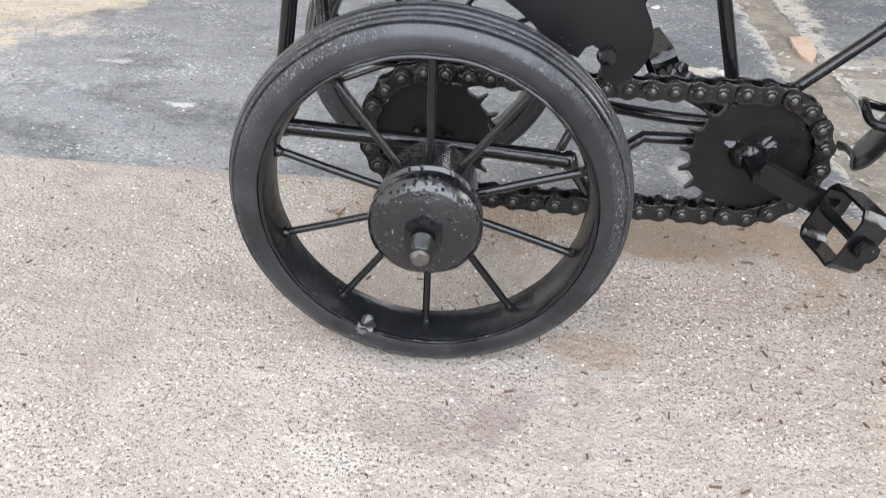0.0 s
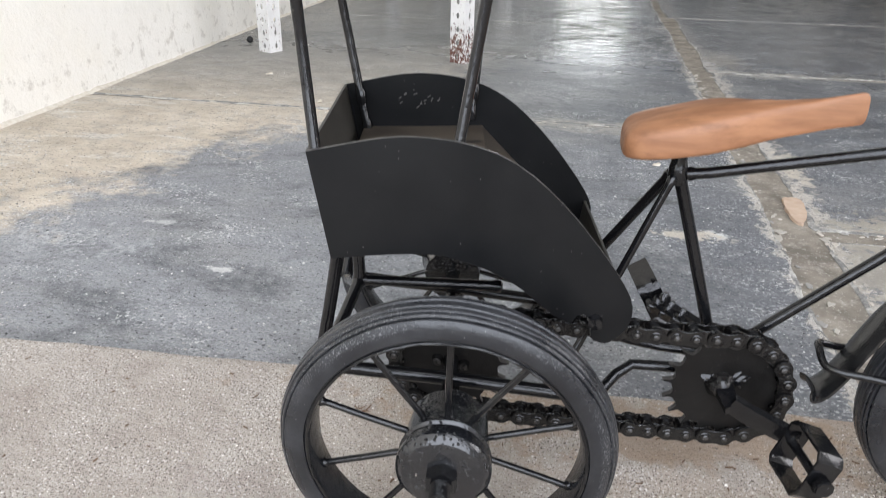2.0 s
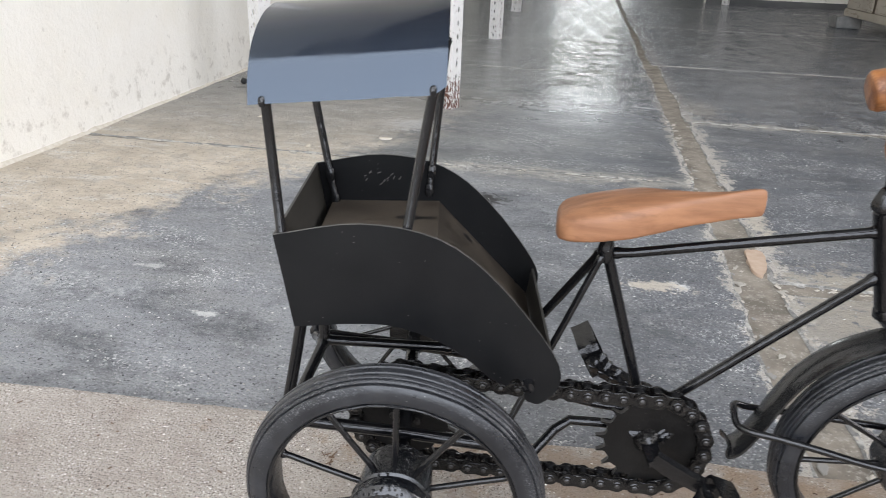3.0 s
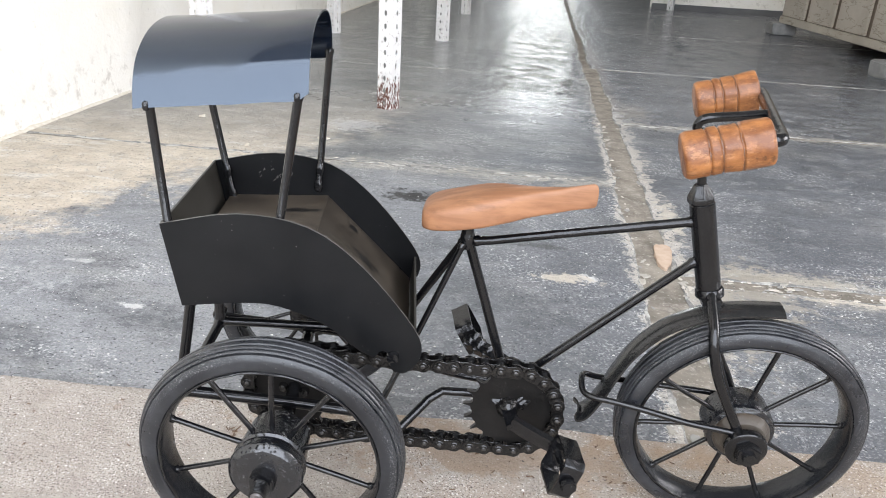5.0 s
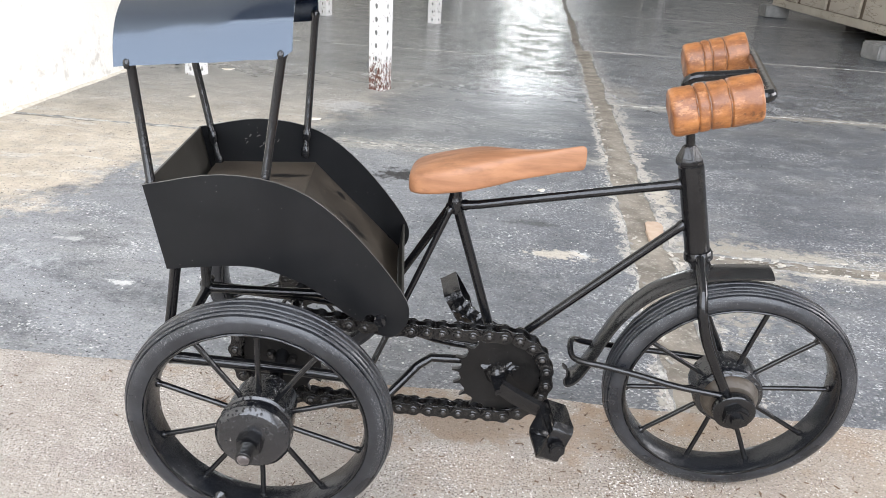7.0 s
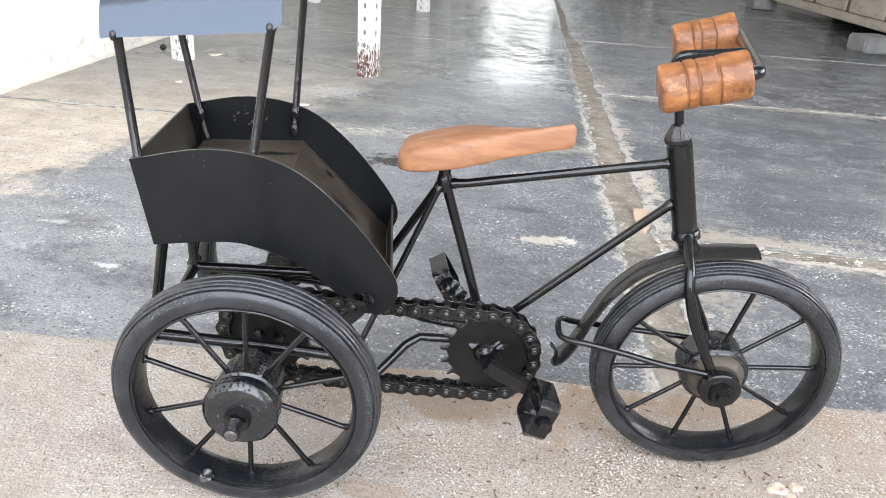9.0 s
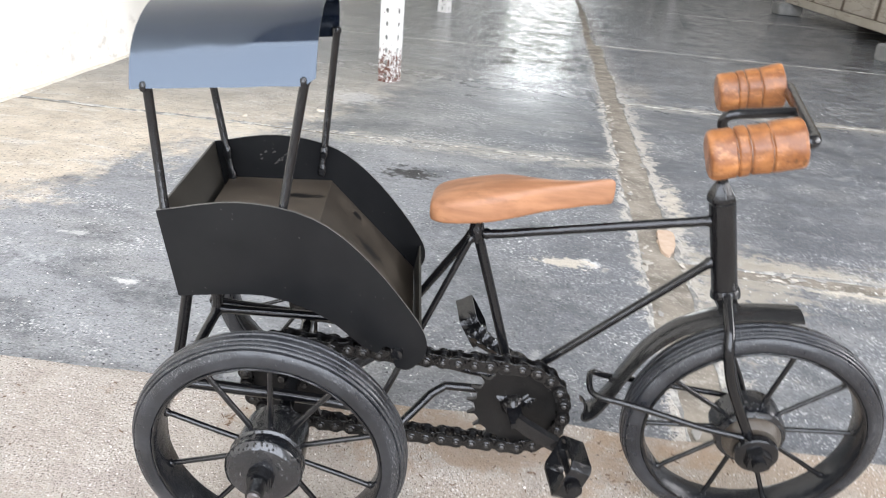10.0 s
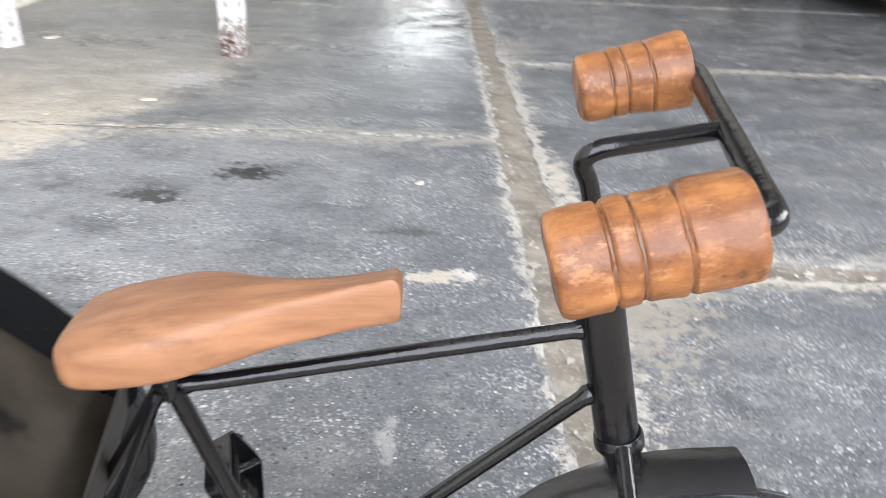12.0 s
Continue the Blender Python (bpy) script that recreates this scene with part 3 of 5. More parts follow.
def lathe(profile, sides=40, axis="y", bm=None, closed=False):
    """Spins (along, radius) pairs round an axis; radius 0 closes an end; closed joins last to first."""
    bm = bm or bmesh.new()
    rings = []
    for along, r in profile:
        ring = []
        for k in range(1 if r < 1e-6 else sides):
            a = math.tau * k / sides
            c, s = r * math.cos(a), r * math.sin(a)
            ring.append(bm.verts.new({"y": (c, along, s), "x": (along, c, s), "z": (c, s, along)}[axis]))
        rings.append(ring)
    pairs = list(zip(rings, rings[1:])) + ([(rings[-1], rings[0])] if closed else [])
    for a, b in pairs:
        for k in range(sides):
            q = (k + 1) % sides
            if len(a) == 1 and len(b) > 1:
                bm.faces.new((a[0], b[k], b[q]))
            elif len(b) == 1 and len(a) > 1:
                bm.faces.new((a[k], a[q], b[0]))
            elif len(a) > 1:
                bm.faces.new((a[k], a[q], b[q], b[k]))
    return bm


def plate(outline, thick, bevel=0.0, bm=None):
    """A flat sheet with its outline in x and z, as thick as given along y, round y = 0."""
    bm = bm or bmesh.new()
    front = [bm.verts.new((x, -thick / 2, z)) for x, z in outline]
    back = [bm.verts.new((x, thick / 2, z)) for x, z in outline]
    faces = [bm.faces.new(front), bm.faces.new(list(reversed(back)))]
    k = len(outline)
    for i in range(k):
        bm.faces.new((front[i], back[i], back[(i + 1) % k], front[(i + 1) % k]))
    if bevel:
        rim = [e for e in bm.edges if all(v in set(front) for v in e.verts) or all(v in set(back) for v in e.verts)]
        bmesh.ops.bevel(bm, geom=rim, offset=bevel, segments=2, affect="EDGES")
    return bm


def ribbon(points, across, width, thick, bm=None, crown=0.0, closed=False):
    """A strap along the points; across gives the direction of its width (one vector, or one for each point)."""
    bm = bm or bmesh.new()
    pts = [Vector(p) for p in points]
    n = len(pts)
    rows = []
    for i in range(n):
        if closed:
            d = (pts[(i + 1) % n] - pts[i - 1]).normalized()
        else:
            d = (pts[min(i + 1, n - 1)] - pts[max(i - 1, 0)]).normalized()
        a = Vector(across).normalized()
        up = d.cross(a).normalized()
        row = []
        for s, h in ((-0.5, 0.0), (-0.3, 0.7), (0.0, 1.0), (0.3, 0.7), (0.5, 0.0)):
            row.append(bm.verts.new(pts[i] + a * (s * width) + up * (h * crown + thick / 2)))
        for s, h in ((0.5, 0.0), (0.3, 0.7), (0.0, 1.0), (-0.3, 0.7), (-0.5, 0.0)):
            row.append(bm.verts.new(pts[i] + a * (s * width) + up * (h * crown - thick / 2)))
        rows.append(row)
    pairs = list(zip(rows, rows[1:])) + ([(rows[-1], rows[0])] if closed else [])
    for a, b in pairs:
        for k in range(10):
            bm.faces.new((a[k], a[(k + 1) % 10], b[(k + 1) % 10], b[k]))
    if not closed:
        bm.faces.new(rows[0])
        bm.faces.new(list(reversed(rows[-1])))
    return bm


def box(x0, x1, y0, y1, z0, z1, bevel=0.0, bm=None):
    bm = bm or bmesh.new()
    made = bmesh.ops.create_cube(bm, size=1.0, matrix=Matrix.LocRotScale(((x0 + x1) / 2, (y0 + y1) / 2, (z0 + z1) / 2), None, (x1 - x0, y1 - y0, z1 - z0)))
    if bevel:
        edges = {e for v in made["verts"] for e in v.link_edges}
        bmesh.ops.bevel(bm, geom=list(edges), offset=bevel, segments=2, affect="EDGES")
    return bm


def prism(sides, radius, length, bevel=0.0):
    """A bolt head or nut: a bevelled prism along y from 0 to -length."""
    out = [(radius * math.cos(math.tau * (k + 0.5) / sides), radius * math.sin(math.tau * (k + 0.5) / sides)) for k in range(sides)]
    bm = plate(out, length, bevel)
    bmesh.ops.translate(bm, vec=(0, -length / 2, 0), verts=bm.verts)
    return bm


def rough_up(bm, amount, scale):
    for v in bm.verts:
        v.co += noise.noise_vector(v.co * scale) * amount
    return bm


def setting(name, bm, material, label, smooth=False):
    ob = new(name, mesh_from(bm, name, material, smooth))
    return tagged(ob, label, kind="structure")


# ---- the room ----
def slab_edge(x):
    return 0.0655 + 0.036 * x + 0.004 * noise.noise((x * 9.0, 0.3, 0.0)) + 0.0015 * noise.noise((x * 45.0, 1.3, 0.0))


def slab_mesh():
    bm = bmesh.new()
    xs = [-0.97 + 0.012 * i for i in range(368)]
    rows = []
    for x in xs:
        y = slab_edge(x)
        rows.append([bm.verts.new(c) for c in ((x, -1.65, 0.0), (x, y - 0.012, 0.0), (x, y - 0.003, -0.002), (x, y, -0.008), (x, y + 0.002, -0.10))])
    for a, b in zip(rows, rows[1:]):
        for k in range(4):
            bm.faces.new((a[k], b[k], b[k + 1], a[k + 1]))
    return bm


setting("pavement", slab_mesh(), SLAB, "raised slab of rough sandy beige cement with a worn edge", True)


def bay_mesh(x0, x1, y0, y1, seed):
    """One cast bay of the floor, its edges wavering and slightly rounded."""
    bm = bmesh.new()
    def wave(k, u):
        return 0.0075 * noise.noise((u * 5.0, seed + k * 3.7, 0.0)) + 0.0036 * noise.noise((u * 26.0, seed + k * 3.7, 4.0)) + 0.0014 * noise.noise((u * 90.0, seed, 9.0))
    def side(a, b, fixed, k, horizontal):
        count = max(6, int(abs(b - a) / 0.010))
        for i in range(count):
            u = a + (b - a) * i / count
            yield (u, fixed + wave(k, u)) if horizontal else (fixed + wave(k, u), u)
    loop = [*side(x0, x1, y0, 0, True), *side(y0, y1, x1, 1, False), *side(x1, x0, y1, 2, True), *side(y1, y0, x0, 3, False)]
    cx, cy = (x0 + x1) / 2, (y0 + y1) / 2
    def ring(inset, z):
        out = []
        for i, (x, y) in enumerate(loop):
            k = inset * (0.8 + 1.5 * noise.noise((x * 21.0, y * 21.0, seed))) if inset > 0 else inset
            on_x = abs(abs(x - cx) - (x1 - x0) / 2) < 0.016
            on_y = abs(abs(y - cy) - (y1 - y0) / 2) < 0.016
            out.append(bm.verts.new((x - (k if x > cx else -k) * on_x, y - (k if y > cy else -k) * on_y, z)))
        return out
    inner, top, low = ring(0.0050, FLOOR_Z), ring(0.0, FLOOR_Z - 0.0006), ring(-0.002, FLOOR_Z - 0.0045)
    bm.faces.new(inner)
    k = len(loop)
    for a, b in ((inner, top), (top, low)):
        for i in range(k):
            bm.faces.new((a[i], b[i], b[(i + 1) % k], a[(i + 1) % k])).material_index = 1
    return bm


floor = setting("floor", box(-1.05, 3.45, 0.0, 7.6, FLOOR_Z - 0.12, FLOOR_Z - 0.0016), MORTAR, "worn dark grey cement floor cast in bays with pale joints")
LEFT_BREAKS = [-0.05, 0.940, 2.05, 2.78, 4.42, 5.60, 7.55]
RIGHT_BREAKS = [-0.05, 0.530, 1.440, 2.275, 3.45, 4.60, 5.60, 7.55]
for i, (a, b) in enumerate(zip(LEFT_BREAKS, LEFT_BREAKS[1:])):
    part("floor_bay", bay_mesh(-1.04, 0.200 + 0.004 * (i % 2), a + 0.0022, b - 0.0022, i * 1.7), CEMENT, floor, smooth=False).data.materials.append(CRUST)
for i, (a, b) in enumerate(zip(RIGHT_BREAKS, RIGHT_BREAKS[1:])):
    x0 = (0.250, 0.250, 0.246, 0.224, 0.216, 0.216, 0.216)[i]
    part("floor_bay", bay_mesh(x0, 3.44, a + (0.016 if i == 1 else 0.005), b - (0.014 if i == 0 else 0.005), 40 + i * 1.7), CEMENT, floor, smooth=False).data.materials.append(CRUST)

TOP = 3.30
setting("wall_west", box(-1.12, -0.97, -1.65, 7.6, -0.12, TOP), WALL, "white limewashed plaster wall, scuffed and chipped at its foot")
# unseen wall; its opening is made up to seat the fill lamp
east = bmesh.new()
box(3.30, 3.45, -1.65, -1.20, -0.12, TOP, bm=east)
box(3.30, 3.45, 1.80, 7.6, -0.12, TOP, bm=east)
box(3.30, 3.45, -1.20, 1.80, -0.12, 0.65, bm=east)
box(3.30, 3.45, -1.20, 1.80, 2.25, TOP, bm=east)
def fillet_mesh():
    """A ragged ridge of old plaster where the wall meets the floor."""
    bm = bmesh.new()
    rows = []
    for i in range(460):
        y = 0.09 + i * 0.015
        w = 0.006 + 0.004 * noise.noise((y * 9, 0.0, 1.0)) + 0.004 * noise.noise((y * 40, 0.0, 2.0))
        h = 0.003 + 0.005 * noise.noise((y * 9, 5.0, 1.0)) + 0.004 * noise.noise((y * 46, 5.0, 2.0))
        w, h = max(w, 0.001), max(h, 0.0005)
        rows.append([bm.verts.new(c) for c in ((-0.972, y, FLOOR_Z + h + 0.004), (-0.970 + w * 0.35, y, FLOOR_Z + h), (-0.970 + w * 0.9, y, FLOOR_Z + h * 0.45), (-0.970 + w * 1.15, y, FLOOR_Z - 0.001))])
    for a, b in zip(rows, rows[1:]):
        for k in range(3):
            bm.faces.new((a[k], b[k], b[k + 1], a[k + 1]))
    return bm


setting("trim", fillet_mesh(), CHIP, "ragged plaster ridge along the foot of the white wall")
setting("wall_east", east, GREYWALL, "plain grey unseen side wall, opened for the added fill lamp")
north = bmesh.new()
box(-0.97, -0.26, 7.05, 7.20, -0.12, TOP, bm=north)
box(0.37, 3.30, 7.05, 7.20, -0.12, TOP, bm=north)
box(-0.26, 0.37, 7.05, 7.20, 1.05, TOP, bm=north)
setting("wall_north", north, GREYWALL, "grey back wall with a bright open doorway")
setting("partition", box(0.80, 3.30, 5.15, 5.27, -0.12, TOP), WALL, "white limewashed partition wall at the back")
setting("baseboard", box(0.795, 3.295, 5.135, 5.15, -0.10, -0.035), SKIRT, "dark grey skirting band along the partition")
south = bmesh.new()
box(1.60, 3.30, -1.65, -1.53, -0.12, TOP, bm=south)
box(-0.97, 1.60, -1.65, -1.53, 3.10, TOP, bm=south)
setting("wall_south", south, GREYWALL, "front wall over the wide open entrance")
setting("ceiling", box(-1.12, 3.45, -1.65, 7.6, TOP, TOP + 0.12), CEILING, "plain grey plastered ceiling")
setting("ground", box(-300, 300, -600, -1.65, -0.22, -0.10), YARD, "pale dry yard outside the entrance")


# ---- rack posts of slotted angle ----
def slotted_leg(width, height, depth_sign):
    """One leg of a slotted angle: a strip with a row of oval holes cut through it, facing along y."""
    bm = bmesh.new()
    pitch, hw, hh, t = 0.0305, 0.0042, 0.0066, 0.0024
    count = int(height / pitch)
    mid = width * 0.52
    for face in (-t / 2, t / 2):
        for i in range(count):
            z0, z1 = i * pitch, (i + 1) * pitch
            zc = (z0 + z1) / 2
            hole = [bm.verts.new((mid + hw * math.cos(a), face, zc + hh * math.sin(a))) for a in (math.tau * k / 16 for k in range(16))]
            frame_pts = []
            for k in range(16):
                a = math.tau * k / 16
                c, s = math.cos(a), math.sin(a)
                u = 1.0 / max(abs(c), abs(s))
                frame_pts.append(bm.verts.new((mid + (width - mid if c > 0 else mid) * c * u, face, zc + pitch / 2 * s * u)))
            for k in range(16):
                q = (k + 1) % 16
                bm.faces.new((hole[k], hole[q], frame_pts[q], frame_pts[k]))
    bmesh.ops.remove_doubles(bm, verts=bm.verts, dist=1e-5)
    edges = [e for e in bm.edges if e.is_boundary]
    front = [e for e in edges if e.verts[0].co.y < 0]
    lookup = {}
    for v in bm.verts:
        if v.co.y > 0:
            lookup[(round(v.co.x, 5), round(v.co.z, 5))] = v
    for e in front:
        a, b = e.verts
        c = lookup.get((round(b.co.x, 5), round(b.co.z, 5)))
        d = lookup.get((round(a.co.x, 5), round(a.co.z, 5)))
        if c and d:
            bm.faces.new((a, b, c, d))
    return bm


def rack_post(x, y, turn, paint, label, height=1.10):
    """An upright of slotted steel angle, its corner towards the aisle."""
    root = new("rack_post", mesh_from(slotted_leg(0.038, height, 1), "rack_post", paint, False))
    root.matrix_basis = pose(x, y, FLOOR_Z, 0, 0, turn)
    tagged(root, label, "rack post", "uprights of the storage rack")
    second = slotted_leg(0.038, height, 1)
    bmesh.ops.rotate(second, cent=(0, 0, 0), matrix=Matrix.Rotation(radians(90), 3, "Z"), verts=second.verts)
    bmesh.ops.translate(second, vec=(0.038, 0, 0), verts=second.verts)
    part("flange", second, paint, root, smooth=False)
    return root


rack_post(-0.345, 1.406, -25, RACK, "white slotted steel angle post, rusty at its foot")
for px, py in ((-0.378, 2.715), (-0.395, 3.87), (-0.820, 1.415), (-0.835, 2.73), (-0.855, 3.87), (-0.405, 5.02), (-0.87, 5.02), (0.885, 5.06)):
    rack_post(px, py, -25, RACK_BACK, "white slotted steel angle post with sound paint")


# ---- long low cabinet on blocks by the far right ----
def cabinet():
    """A boarded cabinet front: wide boards with dark gaps between them and a low rail along the bottom."""
    boards, wide = 6, 0.31
    root = new("cabinet", mesh_from(box(0, 0.45, 0, boards * wide, 0.062, 0.90, 0.006), "cabinet", GAP, False))
    root.matrix_basis = pose(1.503, 2.104, FLOOR_Z, 0, 0, 5.66)
    tagged(root, "long beige boarded cabinet raised on concrete blocks", "cabinet")
    for i in range(boards):
        part("board", box(-0.012, -0.001, 0.020 + i * wide, (i + 1) * wide - 0.020, 0.098, 0.896, 0.003), BOARD, root, smooth=False)
    part("bottom_rail", box(-0.015, -0.001, 0.004, boards * wide - 0.004, 0.060, 0.0955, 0.003), BOARD, root, smooth=False)
    part("back_rail", box(0.40, 0.449, 0.004, boards * wide - 0.004, 0.0, 0.0615, 0.003), GAP, root, smooth=False)
    return root


cabinet()
for bx, by, turn in ((1.335, 2.560, 10), (1.310, 3.925, 4)):
    b = new("concrete_block", mesh_from(rough_up(box(-0.05, 0.07, -0.045, 0.075, 0, 0.0615, 0.006), 0.004, 30), "concrete_block", BLOCK))
    b.matrix_basis = pose(bx, by, FLOOR_Z - 0.0005, 0, 0, turn)
    tagged(b, "rough grey concrete block under the beige cabinet", "block", "blocks under the cabinet")

# ---- the cycle rickshaw ----
trike = new("cycle_rickshaw")
tagged(trike, "small handmade black iron cycle rickshaw with wooden saddle and grips", "rickshaw model")
CARRIAGE = Matrix.Translation((-0.1037, -0.0072, 0.0)) @ Matrix.Rotation(radians(9.2), 4, "Z")


def cw(x, y, z):
    """From the carriage's own axes to the world."""
    return CARRIAGE @ Vector((x, y, z))


def wheel(name, m, radius, width, spoke_r, hub_r, hub_profile, spokes, start, label):
    """A wheel about its own y axis, outer side towards -y: rim, grooved tyre, hub and rods for spokes."""
    w, r, inner = width / 2, radius, spoke_r + 0.0022
    rim_prof = [(-w * 0.86, inner + 0.004), (-w * 0.92, inner + 0.0008), (-w * 0.80, inner), (0, spoke_r + 0.0012), (w * 0.80, inner), (w * 0.92, inner + 0.0008), (w * 0.86, inner + 0.004)]
    rim = part(name, rough_up(lathe(rim_prof, 96, closed=True), 0.0002, 160), RIM, trike, label, m)
    mid_r, high = inner + 0.0048, r - inner - 0.0048
    prof = [(-w * 0.80, inner + 0.0030), (-w * 0.95, inner + 0.0026), (-w, mid_r - 0.0010)]
    grooves, deep = (-50, -34, -17, 4, 26, 44), 0.0015
    for k in range(145):
        a = -92 + 184 * k / 144
        s, c = math.sin(radians(a)), math.cos(radians(a))
        cut = max(math.exp(-((a - q) / 2.3) ** 2) for q in grooves) * deep
        e = 0.84
        prof.append(((w - cut * abs(s)) * math.copysign(abs(s) ** e, s), mid_r + (high - cut * abs(c)) * (abs(c) ** e if c > 0 else 0.0)))
    prof += [(w, mid_r - 0.0010), (w * 0.95, inner + 0.0026), (w * 0.80, inner + 0.0030)]
    part("tyre", rough_up(lathe(prof, 120, closed=True), 0.00035, 55), TYRE, rim, "black ribbed tyre, paint scuffed grey on its tread")
    bead_ring = [(-w * 0.93 + 0.0008 * math.cos(math.tau * k / 8), inner + 0.0012 + 0.0008 * math.sin(math.tau * k / 8)) for k in range(8)]
    part("rim_bead", rough_up(lathe(bead_ring, 120, closed=True), 0.0004, 210), ENAMEL, rim, "lumpy painted bead of the rim")
    part("hub", rough_up(lathe(hub_profile, 48), 0.0004, 140), HUB, rim)
    rod = mesh_from(tube([(0, 0, hub_r * 0.6), (0, 0, hub_r), (0, 0, (hub_r + spoke_r) / 2), (0.0003, 0, spoke_r - 0.002), (0, 0, spoke_r + 0.0018)], 0.0015, 10), "spoke", ENAMEL)
    for k in range(spokes):
        share("spoke", rod, rim, pose(0, 0, 0, 0, start + 360.0 / spokes * k, 0))
    bead = mesh_from(rough_up(lathe([(-0.0018, 0), (-0.0013, 0.0014), (0, 0.0019), (0.0011, 0.0021), (0.0016, 0)], 12, "z"), 0.0009, 420), "weld_bead", ENAMEL)
    for k in range(spokes):
        share("weld_bead", bead, rim, pose(0, 0, 0, 0, start + 360.0 / spokes * k, 0) @ Matrix.Translation((0, 0, spoke_r + 0.0002)))
    return rim


REAR_HUB = [(0.016, 0), (0.016, 0.017), (-0.006, 0.0192), (-0.0075, 0.0200), (-0.0085, 0.0188), (-0.0105, 0.0188), (-0.0112, 0.0198), (-0.0152, 0.0203), (-0.0162, 0.0200), (-0.0188, 0.0172), (-0.0191, 0.0166), (-0.0191, 0.0)]
for m in (CARRIAGE @ pose(-0.0014, -0.0880, 0.0743, 2.6, 0, -4.7), CARRIAGE @ pose(0, 0.090, 0.0731, 0, 0, 180)):
    rim = wheel("rear_wheel", m, 0.0731, 0.0202, 0.0560, 0.0190, REAR_HUB, 10, 1.0, "black rear wheel with ten iron rod spokes")
    part("axle_nut", prism(6, 0.0072, 0.0062, 0.0006), ENAMEL, rim, "black hexagonal axle nut", pose(0, -0.0186, 0))
    thread = [(-0.018, 0.0)] + [(-0.018 - 0.0005 * k, 0.0044 if k % 2 else 0.0034) for k in range(32)] + [(-0.0340, 0.0034), (-0.0344, 0.0)]
    part("axle_bolt", lathe(thread, 18), ENAMEL, rim, "threaded axle end with worn reddish tip")
    part("bolt_tip", rough_up(lathe([(-0.0332, 0.0), (-0.0332, 0.0032), (-0.0342, 0.0033), (-0.0349, 0.0024), (-0.0351, 0.0)], 14), 0.0004, 300), RUST, rim)

    if m.translation.y < -0.03:
        part("paint_drip", rough_up(lathe([(-0.0030, 0), (-0.0024, 0.0026), (0.0, 0.0040), (0.0022, 0.0026), (0.003, 0)], 14), 0.0016, 380), HUB, rim, "dried lump of paint on the rim", pose(-0.0242, -0.0086, -0.0524))
        part("paint_drip", rough_up(lathe([(-0.0014, 0), (-0.0010, 0.0036), (0.0, 0.0046), (0.001, 0.0030), (0.0014, 0)], 14), 0.0014, 420), EDGE, rim, "scuffed crumb stuck in the paint", pose(-0.0262, -0.0093, -0.0556) @ Matrix.Diagonal((0.7, 0.6, 0.4, 1)))

FX, FY, FZ = 0.1753, -0.0134, 0.0744
FRONT_HUB = [(0.015, 0), (0.015, 0.0165), (0.010, 0.0205), (-0.006, 0.0205), (-0.0085, 0.0195), (-0.0105, 0.0150), (-0.0125, 0.0148), (-0.013, 0.0)]
front = wheel("front_wheel", pose(FX, FY, FZ, 5.25, 0, 1.3), 0.0747, 0.0204, 0.0588, 0.0195, FRONT_HUB, 10, 11.8, "black front wheel with ten iron rod spokes")
part("hub_face", rough_up(lathe([(-0.0100, 0.0), (-0.0100, 0.0168), (-0.0116, 0.0164), (-0.0145, 0.0140), (-0.0158, 0.0130), (-0.0160, 0.0)], 36), 0.0004, 90), BRASS, front, "worn brown hub face")
part("paint_blister", rough_up(lathe([(-0.0016, 0), (-0.0012, 0.0022), (0.0, 0.0034), (0.001, 0)], 14), 0.0008, 300), TYRE, front, "blister in the paint of the tyre", pose(0.0640, -0.0098, 0.0130) @ Matrix.Diagonal((0.7, 0.8, 1.5, 1)))
part("washer", lathe([(-0.0185, 0), (-0.0185, 0.0118), (-0.0195, 0.0124), (-0.0235, 0.0120), (-0.0242, 0.0110), (-0.0242, 0)], 30), ENAMEL, front)
part("axle_nut", prism(6, 0.0078, 0.0058, 0.0007), ENAMEL, front, "black hexagonal axle nut", pose(0, -0.0240, 0))
part("axle_end", lathe([(-0.028, 0), (-0.028, 0.0042), (-0.0325, 0.0038), (-0.0330, 0.0022), (-0.0322, 0.0)], 18), ENAMEL, front)

# frame of the bicycle half
def rod(name, points, radius, label="", weld=0.002, parent=None, sides=14, material=None):
    return part(name, tube(points, radius, sides, weld=weld), material or ENAMEL, parent or trike, label)


rod("head_tube", [(0.1324, 0, 0.2092), (0.1390, 0, 0.1830), (0.1452, 0, 0.1585)], 0.0072, "thick black head tube", 0.0, sides=24)
part("lower_cup", lathe([(-0.0045, 0), (-0.0045, 0.0066), (-0.003, 0.0084), (0.0005, 0.0082), (0.002, 0.0074), (0.0022, 0)], 26, "z"), ENAMEL, trike, "", pose(0.1462, 0, 0.1562, 0, -12.5, 0))
cap = bmesh.new()
ring_sizes = [(0.0, 0.0070), (0.0010, 0.0078), (0.0042, 0.0076), (0.0098, 0.0044), (0.0112, 0.0036)]
cap_rings = [[cap.verts.new((r * math.cos(math.tau * k / 7), r * math.sin(math.tau * k / 7), z)) for k in range(7)] for z, r in ring_sizes]
for a, b in zip(cap_rings, cap_rings[1:]):
    for k in range(7):
        cap.faces.new((a[k], a[(k + 1) % 7], b[(k + 1) % 7], b[k]))
cap.faces.new(list(reversed(cap_rings[0])))
cap.faces.new(cap_rings[-1])
bmesh.ops.bevel(cap, geom=list(cap.edges), offset=0.0005, segments=2, affect="EDGES")
part("steering_cap", cap, ENAMEL, trike, "faceted black steering nut", pose(0.1316, 0, 0.2098, 0, -12.5, 20))
